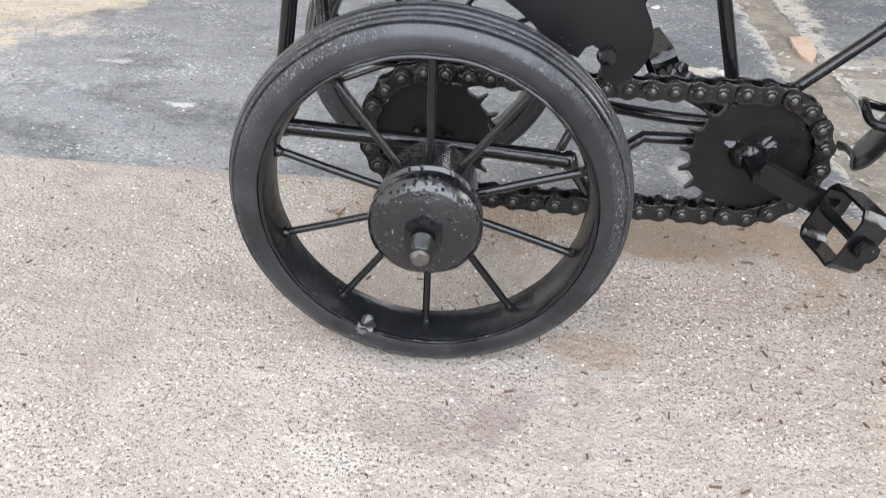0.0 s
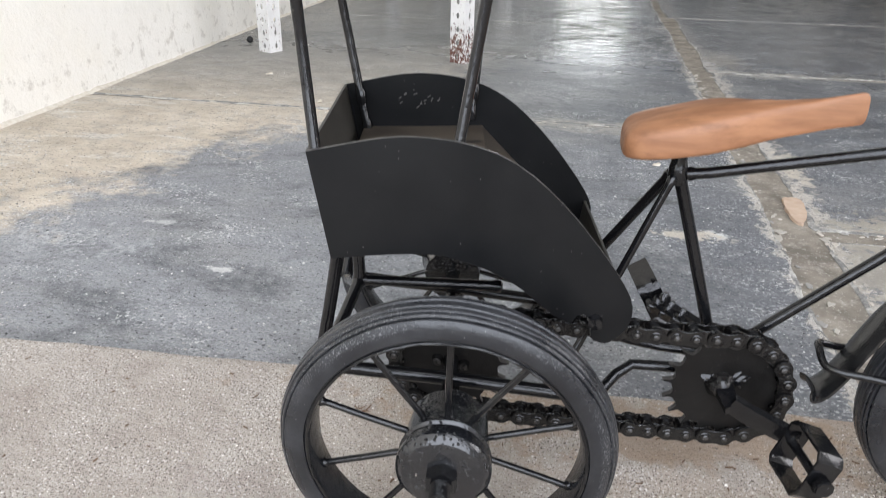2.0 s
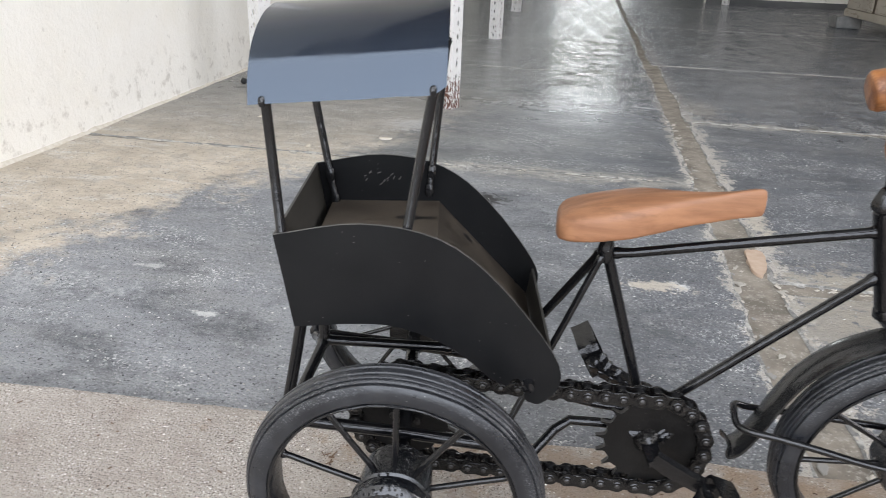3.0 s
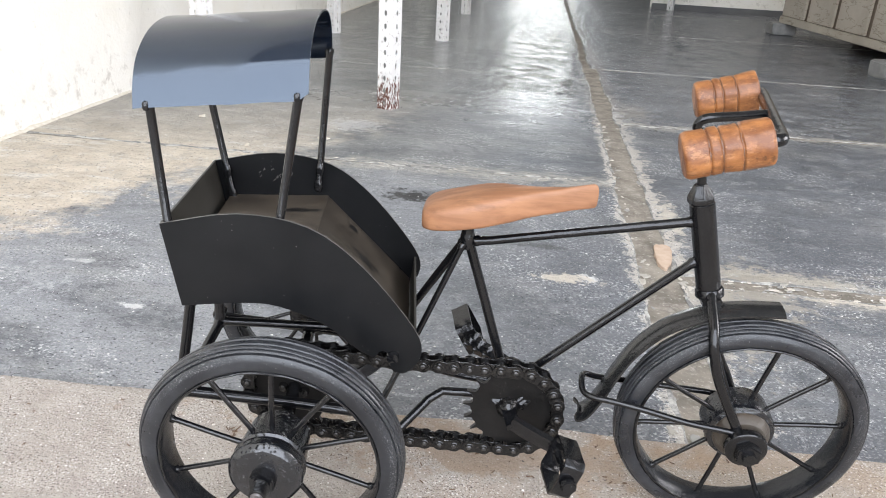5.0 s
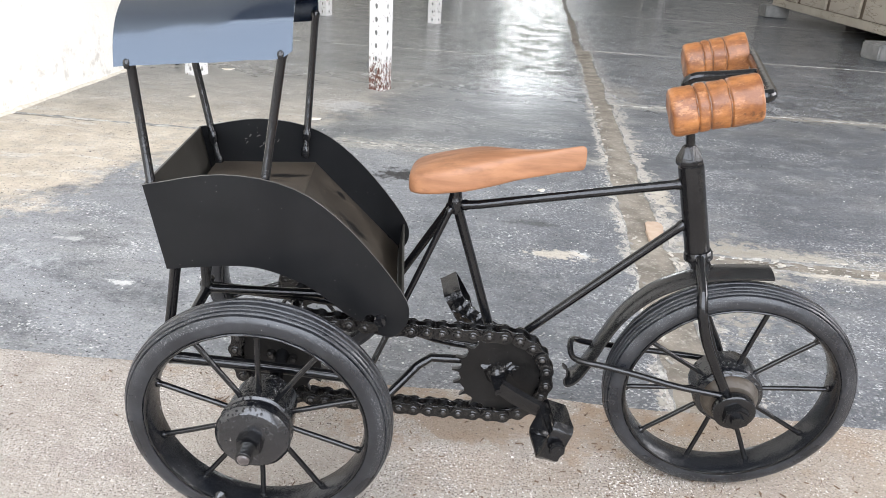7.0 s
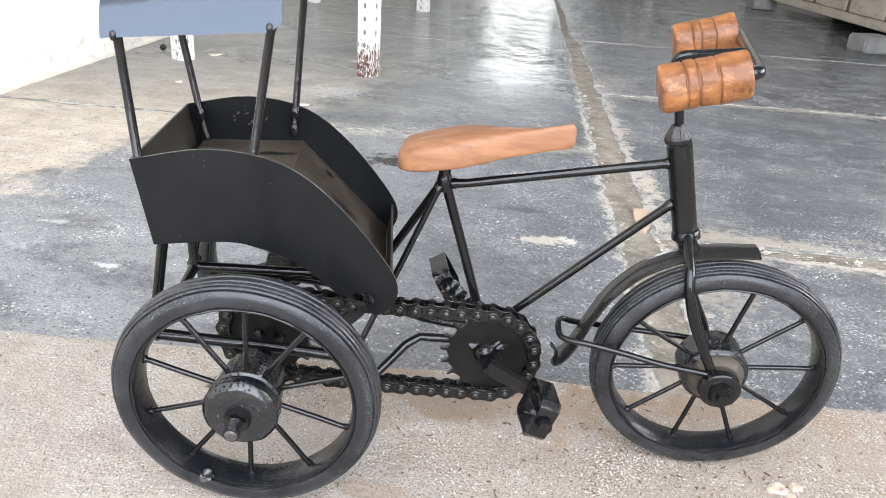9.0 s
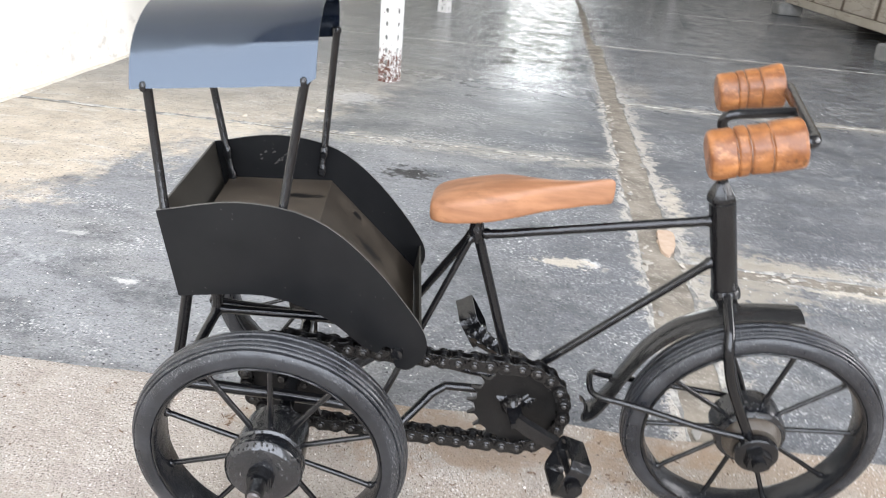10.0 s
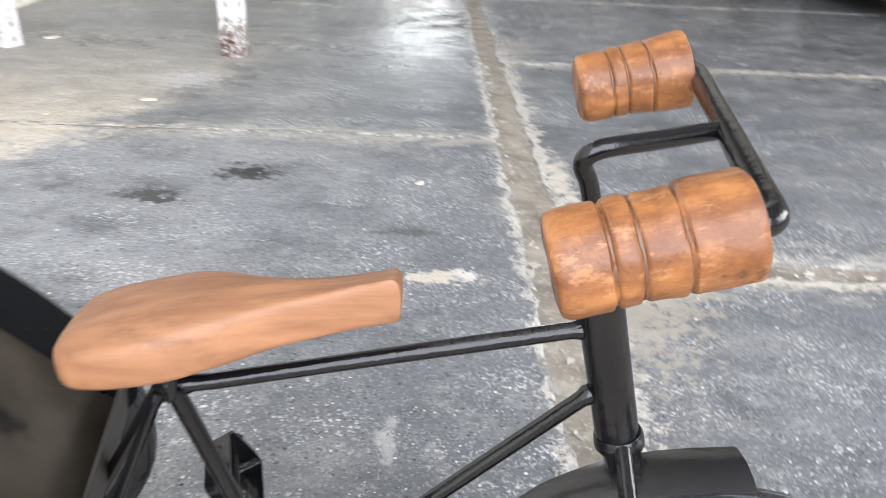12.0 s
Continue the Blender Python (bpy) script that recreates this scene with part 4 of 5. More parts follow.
rod("top_tube", [(0.0050, 0, 0.1730), (0.0150, 0, 0.1742), (0.0700, 0, 0.1856), (0.1300, 0, 0.1978)], 0.0027)
rod("down_tube", [(0.1352, 0, 0.1738), (0.0940, 0, 0.1340), (0.0526, 0, 0.0935), (0.0370, 0, 0.0760)], 0.0027)
rod("seat_tube", [(0.0008, 0, 0.1760), (0.0140, 0, 0.1350), (0.0274, 0, 0.0925), (0.0330, 0, 0.0740)], 0.0030)
part("seat_lug", rough_up(lathe([(-0.006, 0), (-0.0055, 0.0036), (-0.002, 0.0046), (0.003, 0.0042), (0.006, 0.0034), (0.010, 0.0040), (0.0115, 0.0)], 18, "z"), 0.0008, 260), ENAMEL, trike, "lumpy welded joint under the saddle", pose(0.0008, 0, 0.1735))
rod("seat_stay", [(-0.001, -0.0035, 0.1720), (-0.0240, -0.0140, 0.1160), (-0.0480, -0.0250, 0.0590)], 0.0019)
rod("seat_stay", [(-0.001, 0.0035, 0.1720), (-0.0320, 0.0200, 0.1170), (-0.0660, 0.0400, 0.0590)], 0.0026)
NEAR_END, FAR_END = cw(0.056, -0.046, 0.0715), cw(0.056, 0.046, 0.0715)
rod("chain_stay", [(0.0280, -0.0045, 0.0690), (0.0060, -0.0050, 0.0685), (-0.0080, -0.0070, 0.0690), (-0.0160, -0.0130, 0.0655), (-0.0320, -0.0300, 0.0520), NEAR_END], 0.0028)
rod("chain_stay", [(0.0280, 0.0060, 0.0730), (0.0060, 0.0070, 0.0735), (-0.0080, 0.0100, 0.0735), (-0.0220, 0.0180, 0.0720), FAR_END], 0.0028)
rod("bottom_bracket", [(0.0345, -0.0130, 0.0700), (0.0345, 0.0200, 0.0700)], 0.0085, "", 0.0, sides=22)

part("bracket_cup", lathe([(0.0190, 0.0060), (0.0190, 0.0086), (0.0205, 0.0090), (0.0290, 0.0088), (0.0300, 0.0078), (0.0300, 0.0058), (0.0240, 0.0054)], 28, closed=True), ENAMEL, trike, "", Matrix.Translation((0.0345, 0, 0.0700)))

# fork, mudguard and its stay
rod("fork_blade", bend([(0.1462, -0.0060, 0.1555), (0.1460, -0.0150, 0.1511), (0.1458, -0.0280, 0.1440), (0.1466, -0.0325, 0.1345), (0.1517, -0.0330, 0.1175), (0.1598, -0.0320, 0.1007), (0.1712, -0.0310, 0.0797), (0.1735, -0.0308, 0.0755)], 3), 0.0030, "", 0.0)
rod("fork_blade", bend([(0.1470, 0.0010, 0.1555), (0.1490, 0.0030, 0.1480), (0.1530, 0.0020, 0.1330), (0.1600, 0.0030, 0.1130), (0.1690, 0.0050, 0.0960), (0.1770, 0.0070, 0.0780)], 3), 0.0030, "", 0.0)
part("fork_crown", rough_up(box(0.1410, 0.1530, -0.0145, 0.0060, 0.1480, 0.1550, 0.0025), 0.0008, 200), ENAMEL, trike)
GUARD = [(0.0766, 0.0722), (0.0774, 0.0690), (0.0798, 0.0681), (0.0852, 0.0726), (0.0922, 0.0858), (0.0980, 0.1000), (0.1065, 0.1168), (0.1200, 0.1324), (0.1336, 0.1414), (0.1487, 0.1480), (0.1660, 0.1514), (0.1852, 0.1530)]
part("mudguard", ribbon(bend([(x, -0.0115, z) for x, z in GUARD], 5), (0, 1, 0), 0.0200, 0.0012, crown=0.0026), GUARDPAINT, trike, "bent black sheet-iron mudguard")
stay = [(0.1735, -0.0330, 0.0765), (0.1701, -0.0326, 0.0800), (0.1420, -0.0316, 0.0828), (0.1183, -0.0300, 0.0868), (0.0981, -0.0280, 0.0892), (0.0850, -0.0245, 0.0888), (0.0795, -0.0195, 0.0893), (0.0785, -0.0110, 0.0930), (0.0810, -0.0030, 0.0915), (0.0897, 0.0000, 0.0884), (0.1080, 0.0030, 0.0862), (0.1299, 0.0050, 0.0843), (0.1641, 0.0065, 0.0819), (0.1765, 0.0070, 0.0775)]
rod("mudguard_stay", bend(stay, 4), 0.0019, "thin black wire stay", 0.0, sides=10)

# saddle
def saddle_mesh():
    """A carved pear-shaped block: domed and rounded at the back, its top turning away towards the nose."""
    bm = bmesh.new()
    plan = [(-0.0266, 0.0), (-0.0264, 0.0085), (-0.0244, 0.0146), (-0.0170, 0.0190), (-0.0030, 0.0208), (0.0100, 0.0198), (0.0220, 0.0166), (0.0340, 0.0130), (0.0460, 0.0106), (0.0600, 0.0092), (0.0718, 0.0084), (0.0736, 0.0074), (0.0738, 0.0)]
    loop = [(p.x, max(p.y, 0)) for p in bend([(x, y, 0) for x, y in plan], 4)]
    full = loop + [(x, -y) for x, y in reversed(loop[1:-1])]
    thick = 0.0158
    rings = []
    for h, k in [(0.0, 0.94), (0.0007, 0.975), (0.0022, 0.995), (0.0050, 1.0), (0.0090, 1.0), (0.0118, 0.992), (0.0136, 0.972), (0.0149, 0.935), (0.0156, 0.87), (0.0158, 0.76), (0.0158, 0.52), (0.0158, 0.26)]:
        ring = []
        for x, y in full:
            px, py = 0.020 + (x - 0.020) * (1 - (1 - k) * (0.45 if k > 0.8 else 0.45 + 0.55 * (0.8 - k) / 0.8)), y * k
            nose = min(1.0, max(0.0, (px - 0.008) / 0.058))
            nose = nose * nose * (3 - 2 * nose)
            u = h / thick
            z = 0.1868 + 0.196 * px + 0.0022 * nose + h * (0.99 - 0.24 * nose)
            z += u * (-0.32 * py * nose + 0.0034 * (1 - k) * (1 - nose))
            z -= u * (1 - nose) * 0.0020 * max(0.0, k - 0.6) / 0.4
            z += (1 - u) * (1 - nose) * 0.0010 * min(1.0, max(0.0, (-0.008 - px) / 0.018))
            z += 0.0005 * math.sin(px * 95.0) * u
            ring.append(bm.verts.new((px, py, z)))
        rings.append(ring)
    c = len(full)
    for a, b in zip(rings, rings[1:]):
        for i in range(c):
            bm.faces.new((a[i], a[(i + 1) % c], b[(i + 1) % c], b[i]))
    bm.faces.new(list(reversed(rings[0])))
    bm.faces.new(rings[-1])
    return rough_up(bm, 0.0003, 90)


part("saddle", saddle_mesh(), SADDLE, trike, "carved pale orange wooden saddle, pear-shaped with a raised nose")
part("saddle_clip", box(-0.0090, 0.0080, -0.0060, 0.0060, 0.1840, 0.1885, 0.0008), ENAMEL, trike, "", pose(0, 0, 0))

# handlebar with its wooden grips
bar = rod("handlebar", bend([(0.1560, 0.0525, 0.2640), (0.1632, 0.0530, 0.2646), (0.1660, 0.0490, 0.2647), (0.1622, 0.0250, 0.2640), (0.1580, -0.0020, 0.2632), (0.1538, -0.0280, 0.2624), (0.1502, -0.0510, 0.2617), (0.1478, -0.0560, 0.2614), (0.1440, -0.0566, 0.2608), (0.1400, -0.0562, 0.2596)], 4), 0.0033, "bent black handlebar rod", 0.0, sides=16)
rod("stem", bend([(0.1306, 0, 0.2180), (0.1276, -0.0030, 0.2310), (0.1225, -0.0090, 0.2480), (0.1190, -0.0130, 0.2560), (0.1230, -0.0140, 0.2603), (0.1400, -0.0085, 0.2616), (0.1570, -0.0030, 0.2630)], 4), 0.0026, "", 0.0, bar, 14)


def grip(a, b, r0, r1):
    """A turned wooden barrel grip between two points, flared to the front, with three dark grooves."""
    a, b = Vector(a), Vector(b)
    length = (b - a).length
    m = Matrix.Translation(a) @ (b - a).to_track_quat("X", "Z").to_matrix().to_4x4()
    def r(u):
        return r0 + (r1 - r0) * (0.7 * u + 0.3 * u * u)
    prof = [(0, 0), (0, r(0) * 0.90), (length * 0.012, r(0) * 0.965), (length * 0.035, r(0))]
    grooves = (0.28, 0.42, 0.64)
    u = 0.06
    while u < 0.97:
        dip = max((0.0011 * math.exp(-((u - g) / 0.013) ** 2) for g in grooves))
        swell = 0.0002 - 0.0004 * math.exp(-((u - 0.50) / 0.12) ** 2)
        prof.append((length * u, r(u) + swell - dip))
        u += 0.0125
    prof += [(length * 0.985, r(1)), (length, r(1) * 0.94), (length, 0)]
    turned = lathe(prof, 45, "x")
    for v in turned.verts:
        spin = math.atan2(v.co.z, v.co.y) + (0.3 if v.co.x > length * 0.64 else 0.0)
        flat = math.cos(math.pi / 9) / math.cos((spin % (math.tau / 9)) - math.pi / 9)
        v.co.y, v.co.z = v.co.y * (0.55 + 0.45 * flat), v.co.z * (0.55 + 0.45 * flat)
    g = part("grip", rough_up(turned, 0.00045, 130), GRIP, bar, "turned orange wooden grip with dark grooves", m)
    for k in grooves:
        rr = r(k) - 0.00080
        part("groove", lathe([(length * (k - 0.013), rr - 0.001), (length * (k - 0.008), rr), (length * (k + 0.008), rr), (length * (k + 0.013), rr - 0.001)], 36, "x", closed=True), GROOVE, g)


grip((0.1052, -0.0560, 0.2497), (0.1445, -0.0560, 0.2607), 0.0114, 0.0118)
grip((0.1290, 0.0520, 0.2568), (0.1630, 0.0520, 0.2652), 0.0106, 0.0127)

# ---- drive: sprockets, cranks, pedals and chain ----
LINKS, TEETH = 49, 19
REAR_C, FRONT_C = cw(0.0, -0.017, 0.0705), Vector((0.0368, -0.0165, 0.0684))
PITCH_R = 0.0286


def sprocket_mesh(radius, teeth, thick):
    out = []
    for k in range(teeth):
        for u, r in ((0.0, -0.0036), (0.14, -0.0040), (0.30, -0.0039), (0.42, -0.0032), (0.49, -0.0016), (0.53, 0.0004), (0.560, 0.0016), (0.590, 0.0016), (0.62, 0.0004), (0.66, -0.0016), (0.74, -0.0030)):
            a = math.tau * (k + u) / teeth
            out.append(((radius + r) * math.cos(a), (radius + r) * math.sin(a)))
    bm = plate(out, thick)
    bm.normal_update()
    for f in bm.faces:
        if abs(f.normal.y) < 0.5:
            f.material_index = 1
    return bm


spr = mesh_from(sprocket_mesh(PITCH_R, TEETH, 0.0030), "sprocket", DISC, True)
spr.materials.append(TOOTH)
drive_yaw = math.degrees(math.atan2(FRONT_C.y - REAR_C.y, FRONT_C.x - REAR_C.x))
front_sprocket = share("front_sprocket", spr, trike, Matrix.Translation(FRONT_C) @ pose(0, 0, 0, 0, 4, drive_yaw), "black toothed chainwheel, a solid plate")
rear_sprocket = share("rear_sprocket", spr, trike, Matrix.Translation(REAR_C) @ pose(0, 0, 0, 0, 9, drive_yaw), "black toothed rear sprocket, a solid plate")
for k in range(3):
    part("bolt", rough_up(lathe([(-0.0052, 0), (-0.0050, 0.0022), (-0.0015, 0.0030), (-0.0012, 0)], 10), 0.0006, 300), CHAIN, rear_sprocket, "", pose(-0.007 + 0.007 * k, 0, 0.002 * (k % 2)))


def joined(bm, piece, shift, index=0):
    """Adds a bmesh piece, moved, to another and frees it."""
    for f in piece.faces:
        f.material_index = index
    bmesh.ops.translate(piece, vec=shift, verts=piece.verts)
    me = bpy.data.meshes.new("tmp")
    piece.to_mesh(me)
    piece.free()
    bm.from_mesh(me)
    bpy.data.meshes.remove(me)


def link_mesh(pitch, outer):
    """A chain link: two waisted plates; the outer ones carry bosses and riveted pins, the inner ones rollers."""
    bm = bmesh.new()
    r, waist = (0.0045, 0.0030) if outer else (0.0046, 0.0031)
    out = []
    for k in range(11):
        a = math.radians(55 + 250 * k / 10)
        out.append((-pitch / 2 + r * math.cos(a), r * math.sin(a)))
    out.append((0, -waist))
    for k in range(11):
        a = math.radians(-125 + 250 * k / 10)
        out.append((pitch / 2 + r * math.cos(a), r * math.sin(a)))
    out.append((0, waist))
    for s in (-1, 1):
        joined(bm, plate(out, 0.0013, 0.00035), (0, s * (0.0046 if outer else 0.0029), 0))
    for x in (-pitch / 2, pitch / 2):
        if outer:
            boss = [(-0.0058, 0), (-0.0058, 0.0024), (-0.0054, 0.0029), (-0.0049, 0.0030), (0.0049, 0.0030), (0.0054, 0.0029), (0.0058, 0.0024), (0.0058, 0)]
            joined(bm, lathe(boss, 14), (x, 0, 0))
            joined(bm, lathe([(-0.0066, 0), (-0.0065, 0.0010), (-0.0061, 0.0016), (-0.0054, 0.0017), (-0.0054, 0)], 10), (x, 0, 0), 1)
        else:
            joined(bm, lathe([(-0.0023, 0), (-0.0023, 0.0031), (0.0023, 0.0031), (0.0023, 0)], 12), (x, 0, 0))
    return bm


span = FRONT_C - REAR_C
reach = span.length
along = span.normalized()
rise = Vector((0, 0, 1)) - along * along.z
rise.normalize()
CHAIN_R = PITCH_R + 0.0004


def chain_place(s):
    """The point and direction of the chain at a length s round both sprockets (top run forward first)."""
    half = math.pi * CHAIN_R
    total = 2 * reach + 2 * half
    s %= total
    if s < reach:
        sag = -0.0016 * math.sin(math.pi * s / reach)
        return REAR_C + along * s + rise * (CHAIN_R + sag), along
    if s < reach + half:
        a = (s - reach) / CHAIN_R
        return FRONT_C + (rise * math.cos(a) + along * math.sin(a)) * CHAIN_R, along * math.cos(a) - rise * math.sin(a)
    if s < 2 * reach + half:
        u = s - reach - half
        sag = -0.0008 * math.sin(math.pi * u / reach)
        return FRONT_C - along * u - rise * (CHAIN_R - sag), -along
    a = (s - 2 * reach - half) / CHAIN_R
    return REAR_C + (-rise * math.cos(a) - along * math.sin(a)) * CHAIN_R, -along * math.cos(a) + rise * math.sin(a)


chain_total = 2 * reach + 2 * math.pi * CHAIN_R
pitch = chain_total / LINKS
outer_me = mesh_from(link_mesh(pitch, True), "link", CHAIN)
outer_me.materials.append(PIN)
inner_me = mesh_from(link_mesh(pitch, False), "link", CHAIN)
chain = None
for i in range(LINKS - LINKS % 2):
    step = chain_total / (LINKS - LINKS % 2)
    p, d = chain_place(i * step)
    side_dir = rise.cross(along).normalized()
    m = Matrix((d, side_dir, d.cross(side_dir))).transposed().to_4x4()
    m.translation = p
    if chain is None:
        chain = share("chain", outer_me, trike, m, "oily black roller chain round both sprockets")
        base = m.inverted()
    else:
        share("link", inner_me if i % 2 else outer_me, chain, base @ m)

# cranks: welded lumps and flat arms
part("crank_boss", rough_up(lathe([(-0.0085, 0), (-0.0080, 0.0035), (-0.0045, 0.0062), (-0.0010, 0.0075), (0.0, 0.0)], 18), 0.0012, 210), CHAIN, trike, "", Matrix.Translation((0.0345, -0.0165, 0.0700)))
rod("crank_axle", [(0.0345, 0.0320, 0.0700), (0.0346, 0.0, 0.0702), (0.0348, -0.0190, 0.0706)], 0.0046, "", 0.0)
for wx, wz, wide, tall, lean in ((0.0284, 0.0722, 2.3, 1.0, 14), (0.0306, 0.0738, 1.0, 0.8, 50), (0.0402, 0.0742, 0.8, 2.0, 24), (0.0440, 0.0746, 1.9, 0.8, -12), (0.0425, 0.0722, 0.7, 1.3, -30)):
    part("weld_bead", rough_up(lathe([(-0.0019, 0), (-0.0017, 0.0009), (-0.0009, 0.0018), (0.0, 0.0025), (0.001, 0)], 26), 0.0012, 420), ENAMEL, front_sprocket, "", pose(wx - 0.0368, -0.0014, wz - 0.0684, 0, lean) @ Matrix.Diagonal((wide, 0.8, tall, 1.0)))
near_crank = part("crank_arm", rough_up(ribbon([(0.0378, -0.0322, 0.0692), (0.0460, -0.0337, 0.0655), (0.0560, -0.0352, 0.0615), (0.0690, -0.0370, 0.0570)], (0.25, -0.35, 0.9), 0.0108, 0.0038), 0.0007, 240), ENAMEL, trike, "rough black crank arm")
part("crank_root", rough_up(ribbon(bend([(0.0342, -0.0170, 0.0722), (0.0358, -0.0225, 0.0706), (0.0378, -0.0285, 0.0688), (0.0392, -0.0335, 0.0676)], 3), (0.85, 0.42, 0.25), 0.0088, 0.0042), 0.0005, 210), ENAMEL, near_crank, "flattened crank root brushed with glossy black paint")
far_crank = part("crank_arm", rough_up(ribbon([(0.0345, 0.0300, 0.0700), (0.0200, 0.0330, 0.0765), (0.0060, 0.0360, 0.0825)], (0.25, -0.35, 0.9), 0.0120, 0.0042), 0.0004, 200), ENAMEL, trike, "rough black crank arm")
for wx, wy, wz, size in ((0.0250, 0.0318, 0.0745, 1.0), (0.0185, 0.0325, 0.0782, 1.15), (0.0118, 0.0340, 0.0808, 1.25), (0.0058, 0.0352, 0.0838, 1.3), (0.0085, 0.0345, 0.0866, 1.0)):
    part("weld_bead", rough_up(lathe([(-0.0042, 0), (-0.0034, 0.0028), (-0.0012, 0.0044), (0.0016, 0.0042), (0.0036, 0.0024), (0.0042, 0)], 20), 0.0016, 330), ENAMEL, far_crank, "", Matrix.Translation((wx, wy, wz)) @ Matrix.Scale(size, 4))


def pedal(spindle_from, spindle_to, u):
    """A strap bent into a box round its spindle, with a bolt head at the end."""
    a, b = Vector(spindle_from), Vector(spindle_to)
    s = (b - a).normalized()
    u = (Vector(u) - s * Vector(u).dot(s)).normalized()
    n = s.cross(u)
    c = (a + b) / 2
    half, wide = (b - a).length / 2 - 0.001, 0.0126
    corner = 0.003
    ordered = []
    for su, sw in ((1, 1), (-1, 1), (-1, -1), (1, -1)):
        p1 = c + s * (su * half) + u * (sw * (wide - corner))
        p2 = c + s * (su * (half - corner)) + u * (sw * wide)
        ordered += [p1, p2] if (su, sw) in ((1, 1), (-1, -1)) else [p2, p1]
    loop = []
    for i, p in enumerate(ordered):
        q = ordered[(i + 1) % 8]
        loop += [p, p.lerp(q, 0.33), p.lerp(q, 0.67)]
    strap = part("pedal", rough_up(ribbon(loop, n, 0.0120, 0.0013, closed=True), 0.0005, 190), ENAMEL, trike, "pedal bent from black strap iron")
    part("spindle", tube([a - s * 0.002, c, b + s * 0.003], 0.0022, 10), ENAMEL, strap)
    head = prism(8, 0.0046, 0.0042, 0.0006)
    m = Matrix.Translation(b + s * 0.001) @ (-s).to_track_quat("Y", "Z").to_matrix().to_4x4()
    part("bolt", head, ENAMEL, strap, "", m)
    part("weld_bead", rough_up(lathe([(-0.003, 0), (-0.002, 0.003), (0.0, 0.0042), (0.002, 0.003), (0.003, 0)], 10), 0.0009, 300), ENAMEL, strap, "", Matrix.Translation(a))
    return strap


pedal((0.0672, -0.0375, 0.0560), (0.0725, -0.0665, 0.0565), (0.35, 0.0, 1.0))
pedal((0.0060, 0.0370, 0.0822), (-0.0010, 0.0660, 0.0858), (0.55, 0.0, -1.0))

# ---- carriage ----
# outline of the side sheet: the long curve over the top and round the toe, a notch, the arch over the wheel
over = bend([(-0.0602, 0, 0.1968), (-0.0202, 0, 0.2036), (0.0164, 0, 0.1972), (0.0454, 0, 0.1752), (0.0735, 0, 0.1397), (0.0782, 0, 0.1225), (0.0700, 0, 0.1110), (0.0628, 0, 0.1116)], 4)
arch = bend([(0.0440, 0, 0.1240), (0.0240, 0, 0.1405), (0.0003, 0, 0.1506), (-0.0200, 0, 0.1524), (-0.0523, 0, 0.1496)], 4)
SIDE = [(p.x, p.z) for p in over] + [(0.0614, 0.1136), (0.0607, 0.1188), (0.0592, 0.1236), (0.0568, 0.1250), (0.0545, 0.1242), (0.0520, 0.1202)] + [(p.x, p.z) for p in arch]
def side_mesh():
    """The side sheet, its cut edge paler from wear and from the light it catches, put into the colour."""
    bm = plate(SIDE, 0.0016)
    bm.normal_update()
    for f in bm.faces:
        if abs(f.normal.y) < 0.5:
            f.material_index = 1
    me = mesh_from(bm, "side_panel", SHEET)
    me.materials.append(EDGE)
    return me


side_me = side_mesh()
near_side = share("side_panel", side_me, trike, CARRIAGE @ pose(0, -0.0600, 0), "curved black sheet-iron side panel")
far_side = share("side_panel", side_me, trike, CARRIAGE @ pose(0, 0.0550, 0), "curved black sheet-iron side panel")


def sheet(points, y0, y1, thick=0.0014):
    return ribbon([(x, (y0 + y1) / 2, z) for x, z in points], (0, 1, 0), y1 - y0, thick)


def spotted_inside(name, dust):
    """The dusty sheet with dark ovals."""
    n = Nodes(name)
    blotch = n.noise(40, 5)
    warp = n.math("ADD", n.math("MULTIPLY", n.math("SUBTRACT", n.noise(130, 3), 0.5), 0.35), 0.5)
    col = n.mix(n.ramp(blotch, (0.3, 0.0), (0.7, 1.0)), (0.021 * dust, 0.0165 * dust, 0.012 * dust), (0.048 * dust, 0.039 * dust, 0.029 * dust))
    for x, y, rx, ry in ((0.0430, 0.0130, 0.0090, 0.0062), (0.0325, 0.0430, 0.0036, 0.0046), (0.0005, 0.0250, 0.0150, 0.0045)):
        col = n.mix(n.math("MULTIPLY", n.blot(x, y, rx, ry, warp), 0.95), col, (0.0035, 0.003, 0.003))
    return n.finish(col, n.math("ADD", n.math("MULTIPLY", blotch, 0.2), 0.30), n.bump(n.noise(700, 3), 0.25, 0.0004), spec=0.45)


SPOTTED = spotted_inside("spotted_dusty_sheet_iron", 1.10)
SEAT = spotted_inside("thick_dust_on_sheet_iron", 1.8)
part("seat_board", sheet([(-0.0500, 0.1735), (-0.0150, 0.1742), (0.0146, 0.1752)], -0.0590, 0.0540), SEAT, trike, "dusty black sheet-iron seat", CARRIAGE)
part("foot_board", sheet([(0.0136, 0.1754), (0.0400, 0.1480), (0.0705, 0.1160)], -0.0590, 0.0540), SPOTTED, trike, "sloping dusty foot board with dark ovals", CARRIAGE)
part("front_lip", sheet([(0.0715, 0.1110), (0.0728, 0.1190), (0.0745, 0.1330)], -0.0590, 0.0540), INSIDE, trike, "", CARRIAGE)
part("back_panel", sheet([(-0.0520, 0.1500), (-0.0560, 0.1740), (-0.0598, 0.1966)], -0.0590, 0.0540), INSIDE, trike, "black sheet-iron back panel", CARRIAGE)


